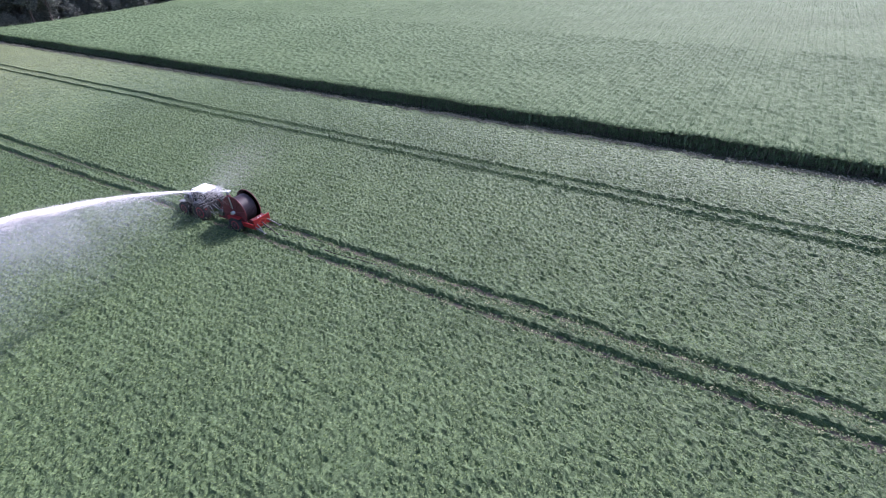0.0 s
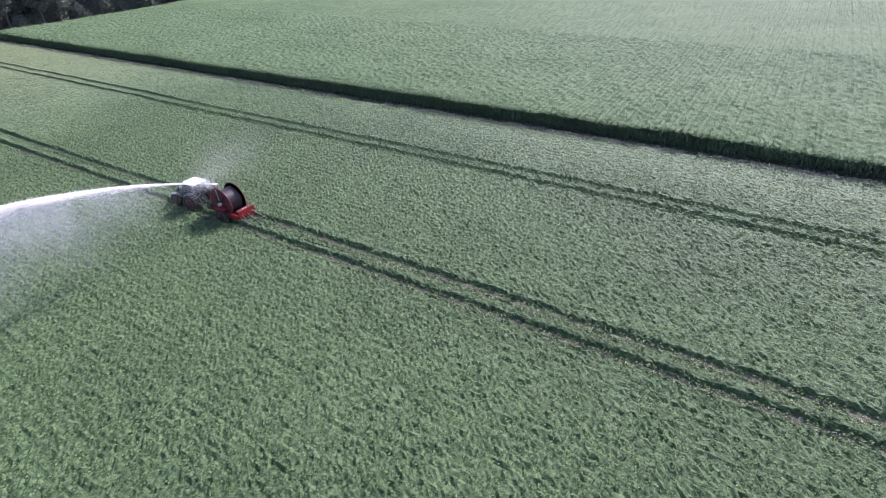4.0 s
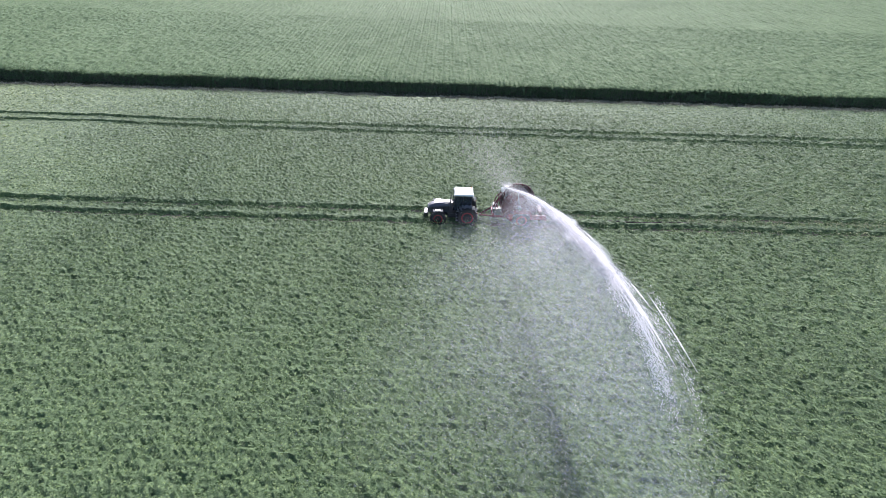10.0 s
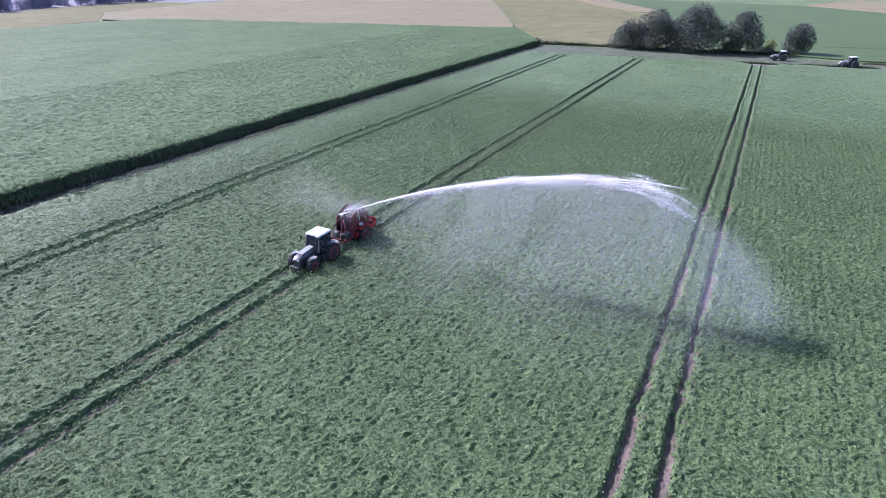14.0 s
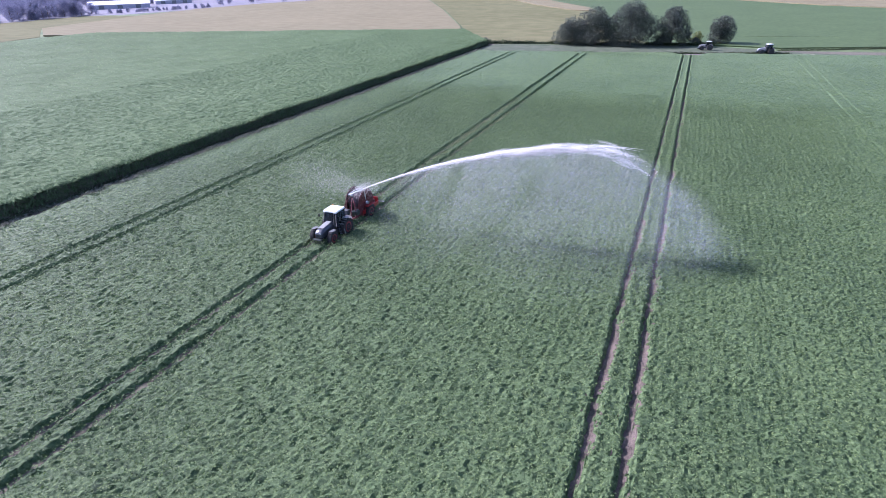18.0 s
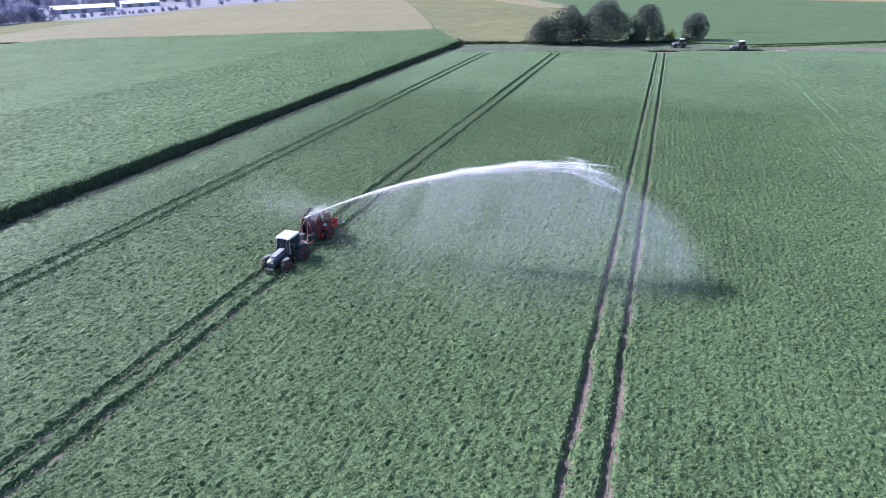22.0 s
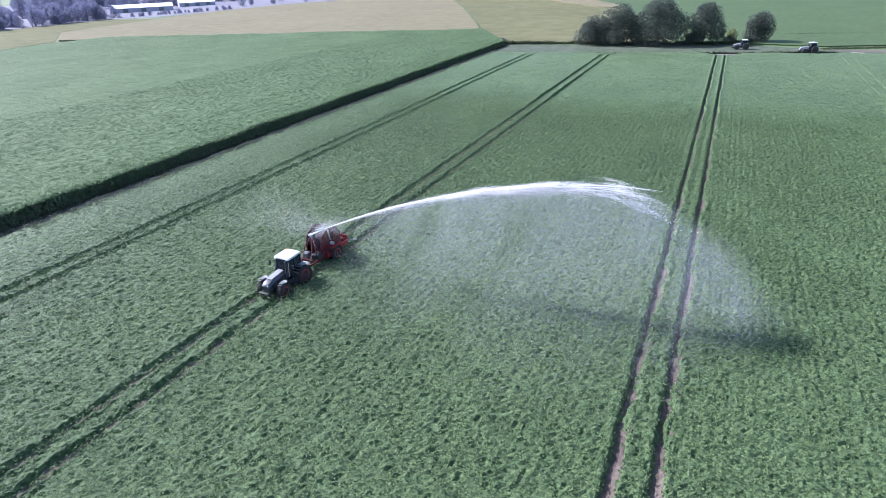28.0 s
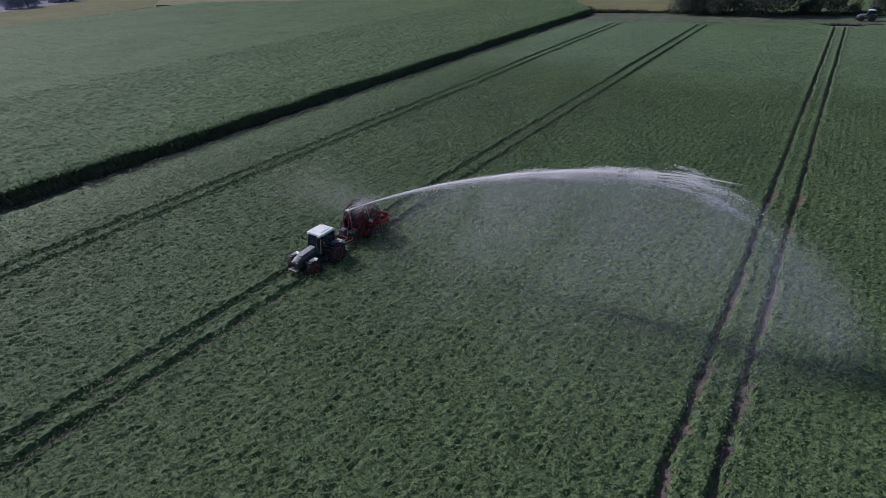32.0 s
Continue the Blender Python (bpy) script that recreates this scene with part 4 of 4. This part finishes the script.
# ---- hose reel with the water gun ----
def reel_machine():
    """A red trailed irrigation reel that follows the tractor; its base is below the drum's axle, the tractor is on its -y side."""
    t = tagged(new("irrigation_reel"), "dusty red trailed hose reel irrigator with water gun on top", "irrigation reel")
    for s in (-1, 1):
        wheel(t, "wheel", (s * 1.12, 0.25, 0.78), 0.78, 0.5, M_RIM, 16)
    bm = bmesh.new()
    for s in (-1, 1):
        box(bm, (0.16, 4.6, 0.22), (s * 0.82, -0.1, 0.95), bevel=0.02)
        tube(bm, [(s * 0.82, -2.3, 0.95), (s * 0.1, -3.4, 0.62)], 0.08, 8)
        tube(bm, [(s * 0.86, -1.5, 1.05), (s * 0.86, 0, 2.25), (s * 0.86, 1.6, 1.05)], 0.07, 8)
    for y in (-2.3, -1.0, 1.2, 2.15):
        box(bm, (1.7, 0.14, 0.18), (0, y, 0.93), bevel=0.02)
    box(bm, (2.0, 0.2, 0.2), (0, 0.25, 0.72), bevel=0.03)
    chassis = part("chassis", bm, M_DRED, t)
    bm = tube(bmesh.new(), [(0, -3.3, 0.62), (0, -3.75, 0.55)], [0.09, 0.06], 8)
    part("drawbar_eye", bm, M_STEEL, chassis)
    drum = new("drum")
    drum.parent = t
    drum.matrix_basis = pose(0, 0, 1.88) @ Matrix.Diagonal((1.25, 0.93, 0.93, 1))
    for s in (-1, 1):
        bm = lathe(bmesh.new(), [(1.66, s * 0.62), (1.7, s * 0.66), (1.66, s * 0.7), (1.5, s * 0.69), (0.5, s * 0.66), (0.2, s * 0.72), (0.2, s * 0.6), (0.5, s * 0.62), (1.5, s * 0.63), (1.66, s * 0.62)], n=40)
        flange = part("flange", bm, M_DRED, drum, "dusty dark red drum flange")
        for k in range(8):
            a = 45 * k + 10
            bm = box(bmesh.new(), (0.07, 0.12, 1.2), (0, 0, 0), bevel=0.015)
            bmesh.ops.transform(bm, matrix=pose(s * 0.72, 0, 0, a) @ pose(0, 0, 1.0), verts=bm.verts)
            part("rib", bm, M_STEEL if k in (0, 4) else M_DRED, flange)
    prof = []
    for k in range(11):
        a = -0.55 + k * 0.11
        prof += [(1.26, a - 0.03), (1.31, a), (1.26, a + 0.03)]
    part("wound_hose", lathe(bmesh.new(), [(0.9, -0.6)] + prof + [(0.9, 0.6)], n=36), M_HOSE, drum, "black hose wound on the drum")
    part("core", lathe(bmesh.new(), [(0.18, -0.95), (0.18, 0.95)], n=14), M_STEEL, drum)
    bm = bmesh.new()
    box(bm, (0.5, 0.8, 0.55), (0.55, -1.9, 1.35), bevel=0.05)
    lathe(bm, [(0.3, 0), (0.34, 0.08), (0.3, 0.2)], (0.8, -1.9, 1.4), "X", 18)
    part("turbine", bm, M_DARK, t)
    bm = bmesh.new()
    box(bm, (0.55, 0.5, 0.5), (-0.5, -2.0, 1.3), bevel=0.04)
    part("control_box", bm, M_GREY, t, "grey control box at the drawbar")
    guide = part("hose_guide", box(bmesh.new(), (1.5, 0.35, 0.35), (0, 1.95, 1.3), bevel=0.04), M_DRED, t)
    for s in (-1, 1):
        part("guide_roller", lathe(bmesh.new(), [(0.07, -0.3), (0.09, 0), (0.07, 0.3)], (s * 0.16, 2.2, 1.3), "Z", 12), M_STEEL, guide)
    rear = part("rear_panel", box(bmesh.new(), (1.9, 0.08, 0.95), (0.0, 2.45, 1.15), bevel=0.03), M_RED, t, "red warning panel with an orange diamond outline")
    for sx in (-1, 1):
        for sz in (-1, 1):
            part("stripe", box(bmesh.new(), (0.62, 0.012, 0.07), (sx * 0.25, 2.496, 1.15 + sz * 0.14), (0, sx * sz * 29, 0), bevel=0.004), M_ORANGE, rear)
    for s in (-1, 1):
        part("side_beam", box(bmesh.new(), (0.12, 3.3, 0.44), (s * 0.98, 0.75, 0.98), bevel=0.03), M_RED, t, "bright red side beam")
        part("mudguard", box(bmesh.new(), (0.5, 1.5, 0.06), (s * 1.12, 0.25, 1.58), bevel=0.02), M_RED, t)
        bm = tube(bmesh.new(), [(s * 0.8, 2.1, 0.95), (s * 0.86, 2.7, 0.86), (s * 0.9, 3.6, 0.66)], [0.07, 0.06, 0.05], 8)
        tube(bm, [(s * 0.5, 2.1, 1.3), (s * 0.7, 2.9, 1.0), (s * 0.88, 3.4, 0.72)], 0.04, 6)
        box(bm, (0.34, 0.22, 0.05), (s * 0.9, 3.65, 0.6), (20, 0, 0), bevel=0.01)
        part("support_leg", bm, M_GREY, t, "grey metal support leg")
    bm = bmesh.new()
    for s in (-1, 1):
        tube(bm, [(s * 0.84, -2.25, 1.0), (s * 0.6, -1.95, 2.2), (s * 0.14, -1.55, 2.95)], [0.06, 0.055, 0.05], 8)
        tube(bm, [(s * 0.86, -1.5, 1.0), (s * 0.5, -1.72, 2.3)], 0.04, 6)
    for z, w in ((1.7, 0.7), (2.4, 0.5)):
        tube(bm, [(-w, -2.1 + 0.12 * z, z), (w, -2.1 + 0.12 * z, z)], 0.035, 6)
    tube(bm, [(0, -1.5, 2.85), (0, -1.5, 3.0)], 0.12, 10)
    tube(bm, [(0.3, -2.4, 1.0), (0.3, -2.1, 2.0), (0.1, -1.6, 2.8), (0, -1.5, 2.95)], 0.07, 8)
    part("gun_post", bm, M_DRED, t)
    return t


reel = reel_machine()
reel.matrix_world = pose(-30.1, TRACTOR_Y + 4.8, 0.0)
GUN = Vector((-30.1, TRACTOR_Y + 4.8 - 1.5, 3.12))
JET_TURN, JET_LIFT = 7.0, 26.0
gun = new("water_gun")
tagged(gun, "pale metal big-gun sprinkler on top of the reel", "water gun")
gun.matrix_world = pose(*GUN, 0, 0, JET_TURN)
part("swivel", lathe(bmesh.new(), [(0.12, -0.15), (0.15, -0.05), (0.15, 0.1), (0.1, 0.16)], n=14, axis="Z"), M_STEEL, gun)
ca, sa = math.cos(radians(JET_LIFT)), math.sin(radians(JET_LIFT))
part("barrel", tube(bmesh.new(), [(-0.35, 0, 0.05), (0, 0, 0.16), (0.5 * ca, 0, 0.16 + 0.5 * sa), (1.3 * ca, 0, 0.16 + 1.3 * sa)], [0.09, 0.09, 0.075, 0.05], 12), M_WHITE, gun)
part("nozzle", tube(bmesh.new(), [(1.28 * ca, 0, 0.16 + 1.28 * sa), (1.5 * ca, 0, 0.16 + 1.5 * sa)], [0.065, 0.04], 12), M_STEEL, gun)
bm = tube(bmesh.new(), [(-0.2, 0, 0.2), (0.4, 0.02, 0.62), (1.1, 0.02, 0.85)], 0.025, 6)
box(bm, (0.12, 0.2, 0.12), (1.15, 0.02, 0.87), bevel=0.02)
part("drive_arm", bm, M_STEEL, gun)

bm = bmesh.new()
hr = random.Random(8)
tube(bm, [(-30.1 + 0.12 * math.sin(k * 0.7) + hr.uniform(-0.03, 0.03), TRACTOR_Y + 6.9 + k * 0.8, max(0.3, 1.25 - k * 0.32)) for k in range(20)], 0.055, 7)
tagged(part("supply_hose", bm, M_HOSE), "black irrigation hose trailing through the potato plants", "hose")

# ---- the water ----
way = Vector((math.cos(radians(JET_TURN)), math.sin(radians(JET_TURN)), 0))
mouth = GUN + Vector((0, 0, 0.16)) + way * 1.5 * ca + Vector((0, 0, 1.5 * sa))
REACH, RISE, DROP, DRAG = 36.0, 0.465, 0.0085, 0.05
wrng = np.random.default_rng(9)


def jet_height(d):
    """Height over the mouth, d metres out along the ground line."""
    return RISE * d - DROP * d * d - DRAG * np.maximum(d - 22.5, 0) ** 2


def on_jet(d):
    return mouth + way * d + Vector((0, 0, float(jet_height(d))))


def jet_array(d):
    return np.array(mouth) + np.array(way) * d[:, None] + np.stack([0 * d, 0 * d, jet_height(d)], 1)


bm = bmesh.new()
pts, rad = [], []
for d in np.linspace(0, 21, 80):
    k = d / 21.0
    pts.append(on_jet(d) + Vector(wrng.normal(0, 0.03, 3)) * k)
    rad.append((0.022 + 0.1 * k ** 0.8) * wrng.uniform(0.8, 1.2) * min(1.0, (1.02 - k) * 5))
tube(bm, pts, rad, 8)
jet = part("water_jet", bm, M_JET)
tagged(jet, "arching white jet of irrigation water breaking into spray", "water jet", kind="stuff")

# loose strands, each thrown a little apart from the core and torn at its end
bm = bmesh.new()
for k in range(60):
    d0 = wrng.uniform(8, 24.5)
    d1 = min(d0 + wrng.uniform(1.5, 5.0), 29.0)
    off = Vector((wrng.normal(0, 0.008), wrng.normal(0, 0.012), wrng.normal(-0.006, 0.008)))
    root, ahead = on_jet(d0), on_jet(d0 + 0.3) - on_jet(d0)
    line = [d0 + (d1 - d0) * i / 9 for i in range(10)]
    thick = wrng.uniform(0.012, 0.04)
    tube(bm, [root + ahead * ((d - d0) / 0.3) - Vector((0, 0, 0.012 * (d - d0) ** 2)) + off * d for d in line], [max(0.006, thick * math.sin(math.pi * (0.08 + 0.9 * i / 9)) * wrng.uniform(0.6, 1.3)) for i in range(10)], 5)
part("strands", bm, M_JET, jet)


def drops(name, pos, size, mat):
    """Loose drops of water: small uneven tetrahedra, drawn out along their flight."""
    n = len(pos)
    corner = np.array([(1, 1, 1), (1, -1, -1), (-1, 1, -1), (-1, -1, 1)]) * 0.5
    v = pos[:, None] + corner[None] * size[:, None, None] * wrng.uniform(0.6, 1.3, (n, 4, 1)) * np.array([2.2, 1.0, 0.9])
    i = np.arange(n)[:, None] * 4
    f = np.concatenate([i + np.array([[0, 1, 2]]), i + np.array([[0, 3, 1]]), i + np.array([[0, 2, 3]]), i + np.array([[1, 3, 2]])], 1).reshape(-1, 3)
    ob = new(name, mesh_of(name, v.reshape(-1, 3), f, mat))
    ob.parent = jet
    return ob


def flecks(name, pos, size, mat):
    """The finest drops, each a speck far smaller than a hand."""
    n = len(pos)
    v = pos[:, None] + wrng.normal(0, 0.55, (n, 3, 3)) * size[:, None, None]
    ob = new(name, mesh_of(name, v.reshape(-1, 3), np.arange(n * 3).reshape(-1, 3), mat))
    ob.parent = jet
    return ob


# drops round the core, thickest from half way out to where the jet falls apart
n = 34000
d = wrng.beta(2.2, 1.9, n) * 30.5
p = jet_array(d) + wrng.normal(0, 1, (n, 3)) * (0.02 + 0.006 * d + 0.03 * np.maximum(d - 24, 0))[:, None]
p[:, 2] -= wrng.exponential(1, n) * 0.016 * d
ragged = vnoise(d, d * 0, 1.3, 51)
keep = (p[:, 2] > 0.4) & (wrng.random(n) < np.where(d > 15, np.clip(2.2 * ragged - 0.35, 0.1, 1.0), 1.0)) & (wrng.random(n) < 1.0 - 0.9 * np.clip((d - 20) / 6, 0, 1))
drops("spray", p[keep], wrng.uniform(0.01, 0.024, keep.sum()), M_SPRAY)
# torn lumps of water that fly on beyond the core
lumps, each = 44, 240
cd = np.repeat(13 + 15 * wrng.random(lumps), each)
stretch = np.repeat(wrng.uniform(0.4, 1.3, lumps), each)
shift = np.repeat(wrng.normal(0, 1, (lumps, 3)) * np.array([0.2, 0.35, 0.3]) - np.array([0, 0, 0.35]) * wrng.random((lumps, 1)), each, axis=0) * (cd / 25)[:, None]
q = jet_array(np.clip(cd + wrng.normal(0, 1, lumps * each) * stretch, 0, REACH)) + shift + wrng.normal(0, 1, (lumps * each, 3)) * np.array([0.12, 0.12, 0.08])
q = q[q[:, 2] > 0.5]
drops("spray_lumps", q, wrng.uniform(0.012, 0.032, len(q)), M_SPRAY)
# the veil of fine drops that sinks from the whole length of the jet and drifts with the wind
n = 480000
d = wrng.beta(1.6, 1.25, n) * REACH
p = jet_array(d)
fall = wrng.beta(0.8, 1.4, n)
drift = fall * (p[:, 2] - 0.4)
p[:, 2] -= drift
loose = 0.25 + 0.07 * np.maximum(d - 20, 0) + 0.1 * drift
p[:, 0] += wrng.normal(0, 1, n) * loose + drift * 0.1
p[:, 1] += wrng.normal(0, 1, n) * loose - drift * wrng.uniform(-0.1, 1.7, n)
p[:, 2] += wrng.normal(0, 0.35, n) * loose * (d > 22)
p = p[(p[:, 2] > 0.35)]
veil = vnoise(p[:, 0], p[:, 2] * 0.6, 1.8, 52)
out = np.hypot(p[:, 0] - mouth.x, p[:, 1] - mouth.y)
p = p[wrng.random(len(p)) < (0.35 + veil) * np.clip((out - 3.0) / 9.0, 0, 1) * (1 - 0.6 * np.clip((out - 30) / 6, 0, 1))]
flecks("fine_spray", p, wrng.uniform(0.045, 0.1, len(p)), M_MIST)
# the burst of spray thrown up at the nozzle
n = 16000
s = np.abs(wrng.normal(0, 1, n))
p = np.array(mouth) + np.array(way) * (s * 1.6 - 0.5)[:, None] + wrng.normal(0, 1, (n, 3)) * np.array([0.5, 0.55, 0.4]) * (0.3 + s)[:, None]
p += np.array([0.1, 0.45, 0.35]) * s[:, None]
p = p[p[:, 2] > 2.9]
flecks("splash", p, wrng.uniform(0.012, 0.03, len(p)), M_SPLASH)
# thin mist that rises over the reel and drifts off towards the maize
n = 34000
s = wrng.random(n) ** 0.8
p = np.array(mouth) + np.array([-6.5, -1.6, 1.7]) * s[:, None] + wrng.normal(0, 1, (n, 3)) * (np.array([0.7, 0.7, 0.4]) + np.array([1.6, 1.5, 0.9]) * s[:, None])
p = p[p[:, 2] > 1.0]
flecks("drifting_mist", p, wrng.uniform(0.012, 0.032, len(p)), M_SPLASH)

# ---- far machines ----
far_tractor = tractor("tractor", "small grey tractor with white roof parked at the field's end", M_SILVER, M_DARK, M_WHITE)
far_tractor.matrix_world = pose(23.4, 92.0, 0.0, 0, 0, -68) @ Matrix.Diagonal((0.95, 0.9, 0.9, 1))
second = copy_thing(far_tractor, pose(6.6, 97.0, 0.0, 0, 0, -80))
second.scale = (0.85, 0.8, 0.85)
tagged(second, "small tractor with grey hood standing beside the trees")


# ---- far sheds, cars and hedges ----
def shed(at, turn, length, width, eaves, ridge, label):
    s = tagged(new("farm_shed"), label, "farm shed", "far farm sheds")
    s.matrix_world = pose(*at, 0, 0, turn)
    bm = bmesh.new()
    l, w = length / 2, width / 2
    a = [bm.verts.new(p) for p in ((-l, -w, 0), (l, -w, 0), (l, w, 0), (-l, w, 0))]
    b = [bm.verts.new(p) for p in ((-l, -w, eaves), (l, -w, eaves), (l, w, eaves), (-l, w, eaves))]
    r = [bm.verts.new((-l, 0, ridge)), bm.verts.new((l, 0, ridge))]
    for i in range(4):
        bm.faces.new((a[i], a[(i + 1) % 4], b[(i + 1) % 4], b[i]))
    bm.faces.new((b[1], b[2], r[1]))
    bm.faces.new((b[3], b[0], r[0]))
    bmesh.ops.recalc_face_normals(bm, faces=bm.faces)
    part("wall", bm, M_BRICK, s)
    pitch = math.degrees(math.atan2(ridge - eaves, w))
    slope = math.hypot(ridge - eaves, w) + 0.5
    for sg in (-1, 1):
        bm = bmesh.new()
        box(bm, (length + 0.8, slope, 0.14), (0, sg * (w / 2 + 0.2), (ridge + eaves) / 2 + 0.05), (-sg * pitch, 0, 0), bevel=0.02)
        roof = part("roof", bm, M_ROOF, s)
        for k in range(int(length // 6)):
            part("roof_rib", box(bmesh.new(), (0.16, slope * 0.98, 0.06), (-l + 3 + 6 * k, sg * (w / 2 + 0.2), (ridge + eaves) / 2 + 0.15), (-sg * pitch, 0, 0)), M_ROOF, roof)
    for k in range(3):
        d = part("door", box(bmesh.new(), (4.0, 0.12, 3.2), (-l * 0.6 + k * l * 0.6, -w - 0.05, 1.6), bevel=0.02), M_GREY, s)
    return s


shed((-472, 266, 0), 52, 48, 16, 3.6, 6.2, "long low farm shed with a pale roof")
shed((-490, 342, 0), 56, 34, 14, 3.4, 5.8, "low farm shed with a pale roof behind the wheat")
shed((-455, 470, 0), 30, 36, 14, 3.6, 6.0, "low farm shed with a pale roof beside dark trees")


def car(at, turn, mat, label):
    c = tagged(new("car"), label, "car")
    c.matrix_world = pose(*at, 0, 0, turn)
    bm = bmesh.new()
    box(bm, (1.8, 4.4, 0.62), (0, 0, 0.66), bevel=0.14)
    box(bm, (1.6, 2.4, 0.6), (0, 0.25, 1.2), bevel=0.16, taper=0.8)
    part("body", bm, mat, c)
    part("windscreen", box(bmesh.new(), (1.34, 0.03, 0.42), (0, -0.94, 1.22), (-22, 0, 0), bevel=0.01), M_BLACK, c)
    for sx in (-1, 1):
        part("side_window", box(bmesh.new(), (0.03, 1.7, 0.34), (sx * 0.74, 0.25, 1.24), (0, -sx * 13, 0), bevel=0.01), M_BLACK, c)
        part("headlight", box(bmesh.new(), (0.34, 0.05, 0.14), (sx * 0.62, -2.19, 0.74), bevel=0.02), M_LAMP, c)
        for sy in (-1.35, 1.35):
            w = new("wheel")
            w.parent, w.matrix_basis = c, pose(sx * 0.8, sy, 0.32)
            part("tyre", lathe(bmesh.new(), [(0.2, -0.1), (0.3, -0.1), (0.32, 0), (0.3, 0.1), (0.2, 0.1)], n=16), M_TYRE, w)
            part("rim", lathe(bmesh.new(), [(0.2, -0.08), (0.05, -0.1), (0.05, 0.1), (0.2, 0.08)], n=12), M_STEEL, w)
    return c


car((-392, 289, 0.1), 75, M_CAR, "grey car parked at the edge of the wheat")
hedge_tree = tree_meshes(9.0, 10.0, 61, 800, 1.0, M_HAZE_TREES, bare=0.05, blobs=11)
tall_tree = tree_meshes(14.0, 11.0, 62, 900, 1.1, M_HAZE_TREES, bare=0.1, blobs=12)
hr = random.Random(3)


def far_edge(y):
    """How far out the plantation begins."""
    return np.interp(y, (-40, 15, 70, 110, 185, 215), (-345, -356, -378, -406, -413, -420))


for i in range(150):
    y = hr.uniform(-40, 205)
    x = float(far_edge(y)) - 3 - 110 * hr.random() ** 1.8
    tree("plantation_tree", hr.choice((hedge_tree, tall_tree)), (x, y, 0), hr.uniform(0, 360), hr.uniform(0.55, 0.95), "tree in the far plantation, tinted haze-blue", "far plantation trees")
for i in range(110):
    x, y = hr.uniform(-680, -515), hr.uniform(190, 520)
    tree("plantation_tree", hr.choice((hedge_tree, tall_tree)), (x, y, 0), hr.uniform(0, 360), hr.uniform(0.8, 1.3), "tree behind the far sheds, tinted haze-blue", "trees behind the sheds")
for i in range(26):
    s = i / 25
    tree("hedge_bush", hedge_tree, (-412 + 22 * s + hr.uniform(-4, 4), 210 + 75 * s + hr.uniform(-3, 3), 0), hr.uniform(0, 360), hr.uniform(0.22, 0.4), "low dark hedge bush before the sheds", "hedge before the sheds", "bush")
for x, y in ((-405, 318), (-420, 345), (-398, 352), (-385, 385), (-372, 402), (-410, 420), (-395, 440), (-430, 400)):
    tree("hedge_tree", tall_tree, (x, y, 0), x * 7 % 360, 0.6, "dark tree at the far edge of the wheat", "trees beyond the wheat")
